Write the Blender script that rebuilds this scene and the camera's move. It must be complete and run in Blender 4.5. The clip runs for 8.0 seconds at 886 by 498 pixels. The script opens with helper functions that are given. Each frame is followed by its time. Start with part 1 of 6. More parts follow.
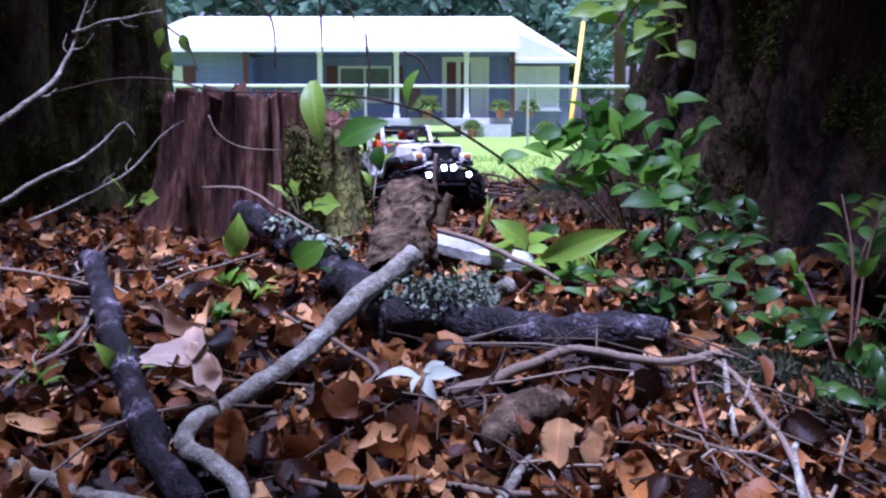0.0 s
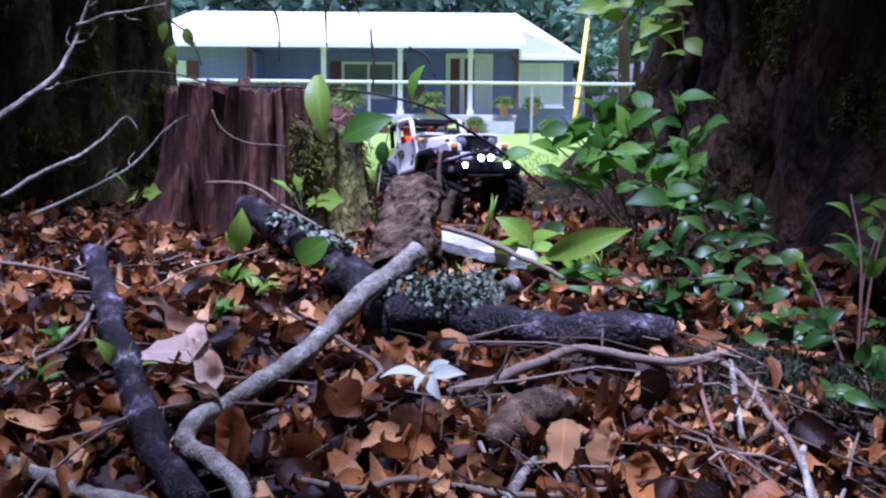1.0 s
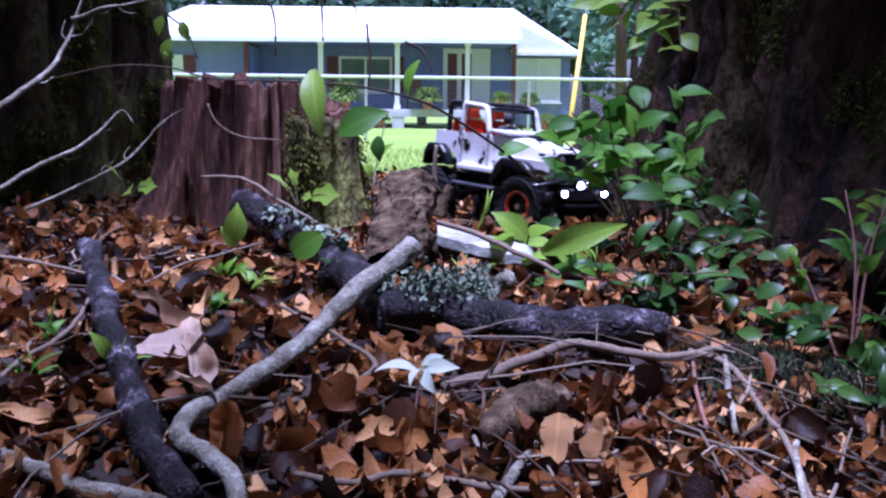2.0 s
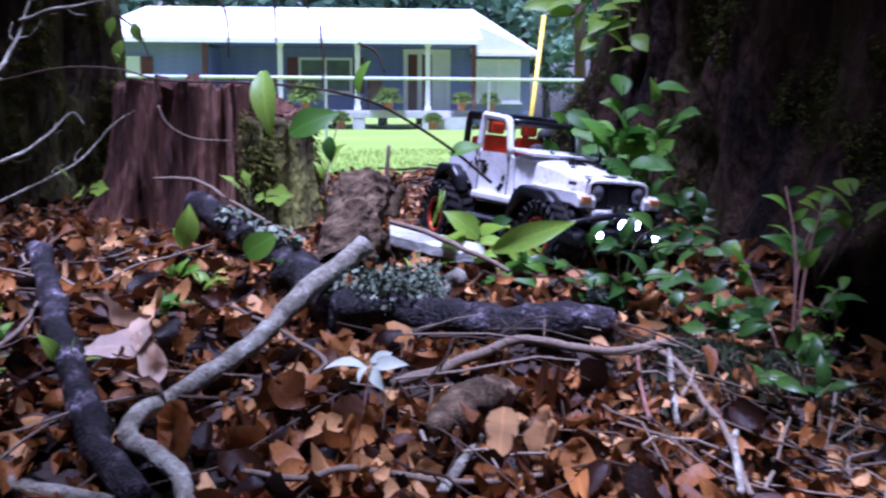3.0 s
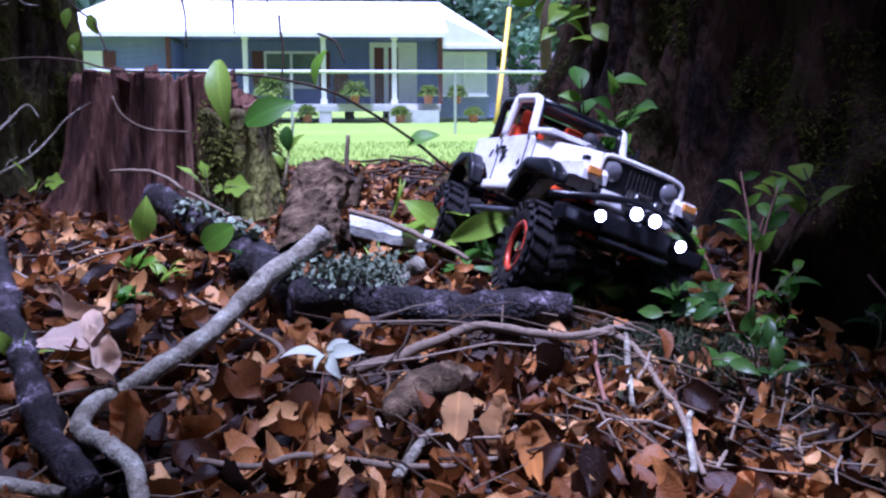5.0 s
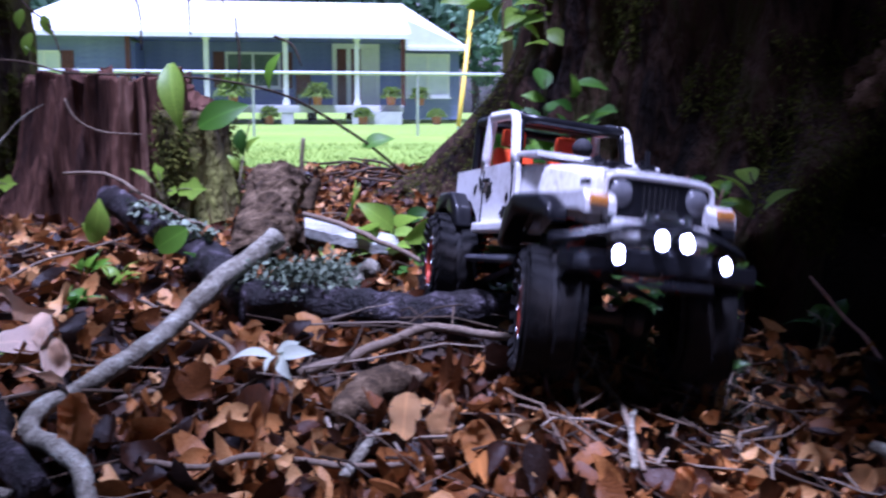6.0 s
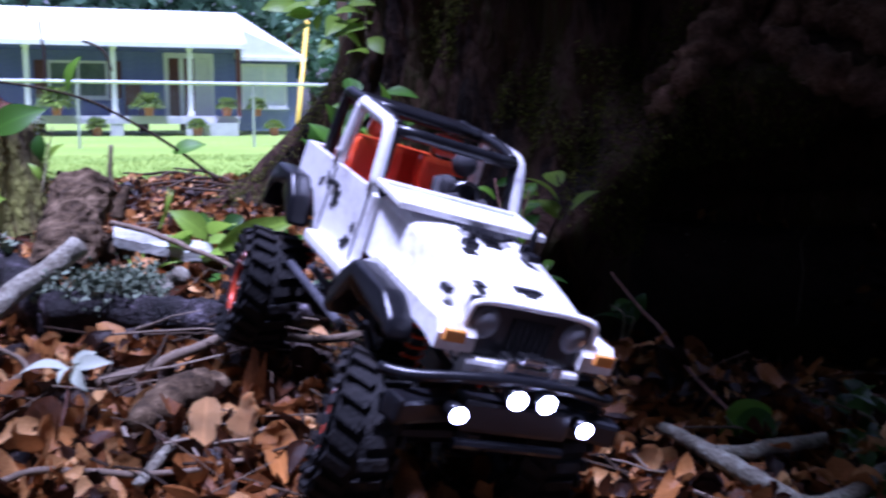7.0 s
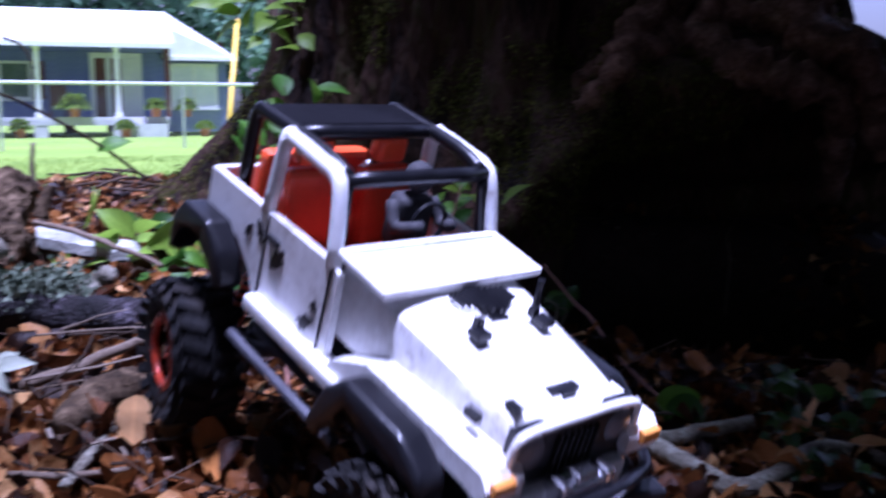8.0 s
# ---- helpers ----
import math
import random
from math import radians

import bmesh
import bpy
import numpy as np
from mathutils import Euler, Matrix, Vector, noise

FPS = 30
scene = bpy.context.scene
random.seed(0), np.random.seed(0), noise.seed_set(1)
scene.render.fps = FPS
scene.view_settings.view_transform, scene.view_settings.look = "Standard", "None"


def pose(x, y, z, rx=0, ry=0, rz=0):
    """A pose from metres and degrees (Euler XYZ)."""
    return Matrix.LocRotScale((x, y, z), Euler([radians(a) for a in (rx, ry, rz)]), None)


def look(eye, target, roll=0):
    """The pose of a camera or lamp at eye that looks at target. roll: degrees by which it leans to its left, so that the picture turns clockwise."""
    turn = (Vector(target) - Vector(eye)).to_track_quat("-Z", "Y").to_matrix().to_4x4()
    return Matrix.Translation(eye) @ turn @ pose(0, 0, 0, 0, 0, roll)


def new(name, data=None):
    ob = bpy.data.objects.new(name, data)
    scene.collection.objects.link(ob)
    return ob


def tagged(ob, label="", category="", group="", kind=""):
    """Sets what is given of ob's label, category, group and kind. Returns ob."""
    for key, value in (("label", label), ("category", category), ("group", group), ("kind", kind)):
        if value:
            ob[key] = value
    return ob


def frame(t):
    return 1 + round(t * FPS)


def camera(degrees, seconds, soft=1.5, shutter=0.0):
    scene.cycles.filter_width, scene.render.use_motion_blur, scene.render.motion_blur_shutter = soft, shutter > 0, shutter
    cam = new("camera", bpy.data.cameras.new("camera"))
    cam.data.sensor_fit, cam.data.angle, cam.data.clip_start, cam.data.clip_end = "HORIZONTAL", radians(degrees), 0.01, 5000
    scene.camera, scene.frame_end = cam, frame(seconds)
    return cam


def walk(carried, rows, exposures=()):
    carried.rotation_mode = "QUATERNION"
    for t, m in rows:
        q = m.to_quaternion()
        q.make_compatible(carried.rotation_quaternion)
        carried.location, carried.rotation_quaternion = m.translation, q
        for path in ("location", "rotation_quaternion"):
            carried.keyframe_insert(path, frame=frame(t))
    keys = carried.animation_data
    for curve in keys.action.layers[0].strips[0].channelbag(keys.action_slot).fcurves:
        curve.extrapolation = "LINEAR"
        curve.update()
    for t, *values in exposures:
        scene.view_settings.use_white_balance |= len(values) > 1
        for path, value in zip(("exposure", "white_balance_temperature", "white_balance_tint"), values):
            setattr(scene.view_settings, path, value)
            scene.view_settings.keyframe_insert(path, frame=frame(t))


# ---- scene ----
def part(name, bm, material, parent=None, label="", smooth=False):
    me = bpy.data.meshes.new(name)
    bmesh.ops.recalc_face_normals(bm, faces=bm.faces)
    bm.to_mesh(me)
    bm.free()
    for p in me.polygons:
        p.use_smooth = smooth
    for m in (material if isinstance(material, (list, tuple)) else [material]):
        me.materials.append(m)
    ob = new(name, me)
    if parent is not None:
        ob.parent = parent
    if label:
        tagged(ob, label)
    return ob


def empty(name, m=None):
    ob = new(name)
    ob.empty_display_size = 0.05
    if m is not None:
        ob.matrix_basis = m
    return ob


def smoothstep(a, b, x):
    t = max(0.0, min(1.0, (x - a) / (b - a)))
    return t * t * (3 - 2 * t)


def lin(x, pts):
    """Piecewise smooth profile."""
    if x <= pts[0][0]:
        return pts[0][1]
    for (a, va), (b, vb) in zip(pts, pts[1:]):
        if x <= b:
            return va + (vb - va) * smoothstep(a, b, x)
    return pts[-1][1]


# ---------------------------------------------------------------- camera
LENS = 50.0
cam = camera(LENS, 8.0, soft=2.3, shutter=0.8)
walk(cam, [
    (0, pose(0.0000, 0.0000, 0.4500, 82.51, 0.00, 0.00)),
    (0.5, pose(-0.0029, 0.0108, 0.4487, 82.50, 0.13, 0.21)),
    (1, pose(-0.0026, 0.0103, 0.4496, 82.30, -0.41, 0.20)),
    (2.5, pose(0.0039, 0.0079, 0.4487, 81.99, -0.71, -0.16)),
    (3, pose(0.0139, -0.0041, 0.4485, 82.08, -0.32, -2.29)),
    (3.5, pose(0.0226, -0.0109, 0.4470, 81.87, -0.17, -3.28)),
    (4, pose(0.0224, -0.0107, 0.4459, 81.87, 0.28, -3.45)),
    (4.5, pose(0.0248, -0.0053, 0.4429, 81.65, -0.05, -3.70)),
    (5.8, pose(0.0348, -0.0124, 0.4419, 81.75, 0.29, -5.72)),
    (6, pose(0.0394, -0.0216, 0.4453, 81.78, -0.15, -6.43)),
    (6.3, pose(0.0500, -0.0280, 0.4464, 82.11, 0.00, -8.68)),
    (6.5, pose(0.0592, -0.0343, 0.4439, 82.16, -0.43, -11.01)),
    (7, pose(0.0752, -0.0406, 0.4371, 82.46, -0.08, -15.97)),
    (7.5, pose(0.0824, -0.0460, 0.4309, 82.47, -0.04, -18.00)),
    (7.8, pose(0.0800, -0.0440, 0.4310, 82.16, 0.23, -18.30)),
    (8, pose(0.0787, -0.0426, 0.4303, 82.42, 0.29, -19.92)),
])

# ---------------------------------------------------------------- light
world = bpy.data.worlds.new("overcast_sky")
scene.world = world
world.use_nodes = True
wn = world.node_tree.nodes
wl = world.node_tree.links
sky = wn.new("ShaderNodeTexSky")
sky.sky_type = "NISHITA"
sky.sun_disc = False
sky.sun_elevation = radians(80)
sky.sun_rotation = radians(15)
sky.air_density = 1.2
sky.dust_density = 4.0
wn["Background"].inputs["Strength"].default_value = 0.06
grey = wn.new("ShaderNodeHueSaturation")
grey.inputs["Saturation"].default_value = 0.4
wl.new(sky.outputs["Color"], grey.inputs["Color"])
wl.new(grey.outputs["Color"], wn["Background"].inputs["Color"])
sun = new("sun", bpy.data.lights.new("sun", "SUN"))
sun.data.energy = 5.0
sun.data.angle = radians(10)
sun.data.color = (1.0, 0.98, 0.95)
SUN_FROM = Vector((-math.sin(radians(15)) * math.cos(radians(80)), -math.cos(radians(15)) * math.cos(radians(80)), math.sin(radians(80))))
sun.matrix_basis = look(SUN_FROM * 40, (0, 0, 0))
scene.view_settings.exposure = 1.3
scene.view_settings.use_white_balance = True
scene.view_settings.white_balance_temperature = 4680
scene.view_settings.white_balance_tint = 47


# ---------------------------------------------------------------- materials
def material(name, colours, scale=20.0, rough=0.7, metal=0.0, bump=0.0, fine=None, detail=6.0, stretch=(1, 1, 1), vary="noise", coat=0.0, spec=0.5, through_light=0.0, rib=0.0):
    """Principled surface whose colour runs over a ramp, by noise and by island or object."""
    m = bpy.data.materials.new(name)
    m.use_nodes = True
    n, l = m.node_tree.nodes, m.node_tree.links
    b = n["Principled BSDF"]
    tc = n.new("ShaderNodeTexCoord")
    mp = n.new("ShaderNodeMapping")
    mp.inputs["Scale"].default_value = stretch
    l.new(tc.outputs["Object"], mp.inputs["Vector"])
    big = n.new("ShaderNodeTexNoise")
    big.inputs["Scale"].default_value = scale
    big.inputs["Detail"].default_value = detail
    big.inputs["Roughness"].default_value = 0.62
    l.new(mp.outputs["Vector"], big.inputs["Vector"])
    small = n.new("ShaderNodeTexNoise")
    small.inputs["Scale"].default_value = fine or scale * 9
    small.inputs["Detail"].default_value = 4
    l.new(mp.outputs["Vector"], small.inputs["Vector"])
    ramp = n.new("ShaderNodeValToRGB")
    e = ramp.color_ramp.elements
    for i, c in enumerate(colours):
        pos = 0.28 + 0.44 * i / max(1, len(colours) - 1) if vary == "noise" else i / max(1, len(colours) - 1)
        if i < 2:
            e[i].position, e[i].color = pos, (*c, 1)
        else:
            e.new(pos).color = (*c, 1)
    if len(colours) == 1:
        e[1].color = (*colours[0], 1)
    mix = n.new("ShaderNodeMath")
    mix.operation = "MULTIPLY_ADD"
    l.new(small.outputs["Fac"], mix.inputs[0])
    mix.inputs[1].default_value = 0.35
    if vary == "noise":
        sub = n.new("ShaderNodeMath")
        sub.operation = "ADD"
        l.new(big.outputs["Fac"], sub.inputs[0])
        sub.inputs[1].default_value = -0.175
        l.new(sub.outputs[0], mix.inputs[2])
    else:
        src = n.new("ShaderNodeNewGeometry") if vary == "island" else n.new("ShaderNodeObjectInfo")
        mul = n.new("ShaderNodeMath")
        mul.operation = "MULTIPLY_ADD"
        l.new(src.outputs["Random Per Island" if vary == "island" else "Random"], mul.inputs[0])
        mul.inputs[1].default_value = 0.95
        mul.inputs[2].default_value = -0.15
        l.new(mul.outputs[0], mix.inputs[2])
    l.new(mix.outputs[0], ramp.inputs["Fac"])
    l.new(ramp.outputs["Color"], b.inputs["Base Color"])
    if rib:
        sx = n.new("ShaderNodeSeparateXYZ")
        l.new(tc.outputs["Object"], sx.inputs[0])
        ab = n.new("ShaderNodeMath")
        ab.operation = "ABSOLUTE"
        l.new(sx.outputs["Y"], ab.inputs[0])
        mr = n.new("ShaderNodeMapRange")
        mr.inputs["From Min"].default_value = 0.008
        mr.inputs["From Max"].default_value = 0.028
        mr.inputs["To Min"].default_value = 1.0 + rib
        mr.inputs["To Max"].default_value = 1.0
        l.new(ab.outputs[0], mr.inputs["Value"])
        sc = n.new("ShaderNodeVectorMath")
        sc.operation = "SCALE"
        l.new(ramp.outputs["Color"], sc.inputs[0])
        l.new(mr.outputs["Result"], sc.inputs["Scale"])
        l.new(sc.outputs[0], b.inputs["Base Color"])
    b.inputs["Roughness"].default_value = rough
    b.inputs["Metallic"].default_value = metal
    b.inputs["Coat Weight"].default_value = coat
    b.inputs["Specular IOR Level"].default_value = spec
    if through_light:
        tr = n.new("ShaderNodeBsdfTranslucent")
        l.new(ramp.outputs["Color"], tr.inputs["Color"])
        ms = n.new("ShaderNodeMixShader")
        ms.inputs[0].default_value = through_light
        l.new(b.outputs[0], ms.inputs[1])
        l.new(tr.outputs[0], ms.inputs[2])
        l.new(ms.outputs[0], n["Material Output"].inputs["Surface"])
    if bump:
        add = n.new("ShaderNodeMath")
        add.operation = "MULTIPLY_ADD"
        l.new(small.outputs["Fac"], add.inputs[0])
        add.inputs[1].default_value = 0.4
        l.new(big.outputs["Fac"], add.inputs[2])
        bp = n.new("ShaderNodeBump")
        bp.inputs["Strength"].default_value = min(1.0, bump)
        bp.inputs["Distance"].default_value = 0.3 / scale
        l.new(add.outputs[0], bp.inputs["Height"])
        l.new(bp.outputs["Normal"], b.inputs["Normal"])
    return m


def glow(name, colour, strength):
    m = bpy.data.materials.new(name)
    m.use_nodes = True
    b = m.node_tree.nodes["Principled BSDF"]
    b.inputs["Base Color"].default_value = (*colour, 1)
    b.inputs["Emission Color"].default_value = (*colour, 1)
    b.inputs["Emission Strength"].default_value = strength
    return m


def ground_material():
    """Dark woodland soil near by, mown lawn beyond the mound."""
    m = material("soil_and_lawn", [(0.01, 0.007, 0.005), (0.03, 0.018, 0.012), (0.06, 0.036, 0.024)], scale=9, rough=0.9, bump=0.6)
    n, l = m.node_tree.nodes, m.node_tree.links
    b = n["Principled BSDF"]
    soil = b.inputs["Base Color"].links[0].from_socket
    tc = n.new("ShaderNodeTexCoord")
    sep = n.new("ShaderNodeSeparateXYZ")
    l.new(tc.outputs["Object"], sep.inputs[0])
    edge = n.new("ShaderNodeTexNoise")
    edge.inputs["Scale"].default_value = 1.6
    l.new(tc.outputs["Object"], edge.inputs["Vector"])
    off = n.new("ShaderNodeMath")
    off.operation = "MULTIPLY_ADD"
    l.new(edge.outputs["Fac"], off.inputs[0])
    off.inputs[1].default_value = 1.6
    l.new(sep.outputs["Y"], off.inputs[2])
    rng = n.new("ShaderNodeMapRange")
    rng.inputs["From Min"].default_value = 4.1
    rng.inputs["From Max"].default_value = 4.9
    l.new(off.outputs[0], rng.inputs["Value"])
    lawn = n.new("ShaderNodeTexNoise")
    lawn.inputs["Scale"].default_value = 0.35
    lawn.inputs["Detail"].default_value = 9
    lawn.inputs["Roughness"].default_value = 0.7
    l.new(tc.outputs["Object"], lawn.inputs["Vector"])
    lr = n.new("ShaderNodeValToRGB")
    lr.color_ramp.elements[0].position = 0.33
    lr.color_ramp.elements[0].color = (0.11, 0.19, 0.012, 1)
    lr.color_ramp.elements[1].position = 0.72
    lr.color_ramp.elements[1].color = (0.2, 0.28, 0.028, 1)
    l.new(lawn.outputs["Fac"], lr.inputs["Fac"])
    mx = n.new("ShaderNodeMix")
    mx.data_type = "RGBA"
    l.new(rng.outputs["Result"], mx.inputs[0])
    l.new(soil, mx.inputs[6])
    l.new(lr.outputs["Color"], mx.inputs[7])
    l.new(mx.outputs[2], b.inputs["Base Color"])
    return m


M_GROUND = ground_material()
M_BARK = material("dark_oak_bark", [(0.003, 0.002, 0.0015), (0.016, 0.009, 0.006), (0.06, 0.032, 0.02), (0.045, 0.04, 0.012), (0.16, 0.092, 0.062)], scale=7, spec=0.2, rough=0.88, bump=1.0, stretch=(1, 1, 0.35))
M_MOSSY = material("mossy_bark", [(0.012, 0.009, 0.006), (0.065, 0.044, 0.03), (0.11, 0.1, 0.03), (0.24, 0.25, 0.06)], scale=8, rough=0.9, spec=0.25, bump=1.0, stretch=(1, 1, 0.4))
M_ROT = material("rotten_red_wood", [(0.012, 0.006, 0.005), (0.06, 0.026, 0.017), (0.14, 0.066, 0.042), (0.28, 0.16, 0.11)], scale=16, rough=0.85, spec=0.2, bump=1.0, stretch=(1, 1, 0.1))
M_ROOT = material("gnarled_root_bark", [(0.03, 0.016, 0.01), (0.15, 0.082, 0.052), (0.36, 0.22, 0.15)], scale=24, rough=0.85, spec=0.25, bump=1.0)
M_GREYBARK = material("grey_lichen_bark", [(0.06, 0.05, 0.035), (0.16, 0.145, 0.105), (0.3, 0.285, 0.22), (0.52, 0.53, 0.43)], scale=30, rough=0.8, spec=0.25, bump=0.8)
# the two palest colours paint wet highlights as well as whitish patches
M_GLINTBARK = material("wet_dark_bark_with_glints", [(0.003, 0.0022, 0.002), (0.005, 0.004, 0.004), (0.009, 0.007, 0.007), (0.02, 0.015, 0.017), (0.1, 0.085, 0.1), (0.42, 0.38, 0.42)], scale=24, detail=10.0, rough=0.55, spec=0.25, bump=1.0)
M_BROWNBARK = material("rough_brown_bark", [(0.015, 0.01, 0.006), (0.075, 0.049, 0.026), (0.21, 0.15, 0.09)], scale=45, rough=0.9, spec=0.2, bump=1.0)
M_TWIG = material("dry_twig", [(0.022, 0.014, 0.009), (0.055, 0.037, 0.023), (0.12, 0.085, 0.055), (0.3, 0.25, 0.19)], scale=30, rough=0.8, spec=0.2, vary="island")
M_LICHEN = material("pale_lichen", [(0.06, 0.085, 0.05), (0.15, 0.19, 0.12), (0.27, 0.32, 0.23)], scale=40, rough=0.95, bump=0.6)
M_CUTWOOD = material("weathered_split_wood", [(0.12, 0.11, 0.085), (0.3, 0.31, 0.27), (0.52, 0.55, 0.5)], scale=30, rough=0.6, bump=0.4, stretch=(0.2, 1, 1))
M_LITTER = material("dead_oak_leaf", [(0.007, 0.0035, 0.002), (0.019, 0.007, 0.003), (0.055, 0.018, 0.0055), (0.18, 0.064, 0.015), (0.36, 0.148, 0.037), (0.62, 0.37, 0.15)], scale=60, rough=0.4, spec=0.22, vary="island", bump=0.4, through_light=0.22)
M_FALLEN = material("broad_dead_leaf", [(0.085, 0.028, 0.008), (0.23, 0.083, 0.018), (0.4, 0.16, 0.036), (0.54, 0.25, 0.068), (0.64, 0.4, 0.18)], scale=50, rough=0.4, spec=0.25, vary="object", bump=0.5, through_light=0.2, rib=0.25)
# pale leaf undersides, lightened further to stand for a patch of sun
M_SUNLITDEAD = material("pale_sunlit_dead_leaf", [(0.66, 0.48, 0.34), (0.84, 0.69, 0.53)], scale=40, rough=0.4, bump=0.2, rib=0.15)
M_LEAF = material("fresh_green_leaf", [(0.028, 0.09, 0.008), (0.07, 0.19, 0.014), (0.15, 0.31, 0.02)], scale=35, rough=0.5, spec=0.3, vary="object", through_light=0.45, rib=0.5)
M_DARKLEAF = material("dark_green_leaf", [(0.014, 0.045, 0.007), (0.035, 0.095, 0.013), (0.075, 0.16, 0.022)], scale=35, rough=0.4, spec=0.35, vary="object", through_light=0.35, rib=0.4)
M_LEAFLIME = material("yellow_green_leaf", [(0.12, 0.25, 0.022), (0.22, 0.37, 0.035), (0.34, 0.45, 0.055)], scale=60, rough=0.45, spec=0.3, vary="noise", through_light=0.45, rib=0.35)
M_PALELEAF = material("pale_underside_leaf", [(0.4, 0.46, 0.33), (0.64, 0.68, 0.55)], scale=40, rough=0.6, through_light=0.2)
M_STEM = material("green_brown_stem", [(0.08, 0.06, 0.03), (0.16, 0.15, 0.06)], scale=40, rough=0.7)
M_REDSTEM = material("reddish_stem", [(0.12, 0.05, 0.035), (0.25, 0.12, 0.08)], scale=40, rough=0.7)
M_CROWN = material("woodland_foliage", [(0.022, 0.055, 0.014), (0.05, 0.115, 0.025), (0.1, 0.19, 0.045)], scale=2, rough=0.6, vary="island", through_light=0.3)
# far trees: haze is put into these paler, bluer greens
M_HAZYCROWN = material("hazy_distant_foliage", [(0.06, 0.13, 0.075), (0.12, 0.22, 0.13), (0.2, 0.32, 0.2)], scale=1, rough=0.7, vary="island", through_light=0.45)
M_GRASS = material("lawn_grass", [(0.08, 0.15, 0.014), (0.14, 0.22, 0.024), (0.21, 0.28, 0.04)], scale=3, rough=0.6, spec=0.2, vary="island", through_light=0.35)
M_MOSS = material("green_moss", [(0.012, 0.02, 0.007), (0.03, 0.042, 0.012), (0.06, 0.075, 0.02)], scale=60, rough=0.95, bump=0.8)
M_TREEMOSS = material("tree_moss", [(0.025, 0.028, 0.006), (0.07, 0.078, 0.014), (0.17, 0.18, 0.03)], scale=6, rough=0.95, spec=0.1, vary="island", through_light=0.2)
# house
M_SIDING = material("slate_blue_siding", [(0.15, 0.18, 0.44), (0.21, 0.24, 0.52)], scale=3, rough=0.6)
M_ROOF = material("white_metal_roof", [(0.72, 0.74, 0.76), (0.82, 0.83, 0.85)], scale=1.5, rough=0.35)
M_WHITE = material("white_trim_paint", [(0.72, 0.73, 0.74), (0.82, 0.82, 0.82)], scale=4, rough=0.5)
M_SHUTTER = material("dark_red_paint", [(0.09, 0.025, 0.025), (0.14, 0.04, 0.04)], scale=5, rough=0.5)
M_CONCRETE = material("pale_porch_boards", [(0.42, 0.43, 0.44), (0.58, 0.58, 0.58)], scale=3, rough=0.8)
M_BLIND = material("pale_blind", [(0.62, 0.66, 0.72), (0.76, 0.79, 0.83)], scale=2, rough=0.6)
M_PANE = material("dark_window_glass", [(0.1, 0.13, 0.12), (0.22, 0.26, 0.24)], scale=0.9, rough=0.06, spec=0.8)
M_STEEL = material("galvanised_steel", [(0.5, 0.53, 0.56), (0.66, 0.68, 0.7)], scale=12, rough=0.35, metal=0.7)
M_YELLOW = material("yellow_plastic_guard", [(0.7, 0.46, 0.03), (0.85, 0.58, 0.05)], scale=8, rough=0.45)
M_POLE = material("creosoted_pole_wood", [(0.045, 0.025, 0.018), (0.11, 0.06, 0.045)], scale=6, rough=0.85, stretch=(1, 1, 0.1), bump=0.4)
M_TERRACOTTA = material("terracotta", [(0.42, 0.13, 0.06), (0.52, 0.19, 0.09)], scale=12, rough=0.8)
# toy jeep
M_BODY = material("scuffed_white_bodyshell", [(0.36, 0.33, 0.3), (0.66, 0.65, 0.63), (0.8, 0.8, 0.79), (0.85, 0.85, 0.84)], scale=14, rough=0.32, coat=0.15, bump=0.02)
M_BLACK = material("black_plastic", [(0.004, 0.004, 0.005), (0.01, 0.01, 0.012)], scale=30, rough=0.3, spec=0.4, bump=0.05)
M_TYRE = material("black_rubber", [(0.003, 0.003, 0.003), (0.007, 0.0065, 0.0065), (0.02, 0.016, 0.013)], scale=26, spec=0.25, rough=0.75, bump=0.4)
M_ORANGE = material("orange_red_plastic", [(0.85, 0.085, 0.015), (0.95, 0.13, 0.025)], scale=20, rough=0.35, coat=0.2)
M_RIM = material("orange_anodised_ring", [(0.08, 0.03, 0.02), (0.4, 0.04, 0.014), (0.6, 0.07, 0.018)], scale=45, rough=0.35, metal=0.3)
M_AMBER = material("amber_lens", [(0.55, 0.2, 0.03), (0.68, 0.28, 0.05)], scale=30, rough=0.25)
M_CHROME = material("bright_metal", [(0.6, 0.6, 0.62), (0.78, 0.78, 0.8)], scale=20, rough=0.2, metal=1.0)
M_LINK = material("grey_alloy_link", [(0.05, 0.05, 0.06), (0.1, 0.1, 0.115)], scale=25, rough=0.45, metal=0.3)
M_LENS = material("smoky_headlamp_lens", [(0.1, 0.1, 0.11), (0.18, 0.18, 0.19)], scale=20, rough=0.15)
M_LED = glow("white_led", (0.92, 0.96, 1.0), 14.0)
M_DOLL = material("dark_toy_cloth", [(0.012, 0.012, 0.016), (0.035, 0.033, 0.035)], scale=60, rough=0.8)


# ---------------------------------------------------------------- mesh helpers
def box(bm, c, s, m=None, bevel=0.0):
    r = bmesh.ops.create_cube(bm, size=1.0, matrix=(m or Matrix()) @ Matrix.Translation(c) @ Matrix.Diagonal((*s, 1)))
    if bevel:
        edges = list({e for v in r["verts"] for e in v.link_edges})
        bmesh.ops.bevel(bm, geom=edges, offset=bevel, segments=2, affect="EDGES", profile=0.6)
    return bm


def frame_axes(d):
    d = d.normalized()
    a = Vector((0, 0, 1)) if abs(d.z) < 0.9 else Vector((1, 0, 0))
    u = d.cross(a).normalized()
    return u, d.cross(u).normalized()


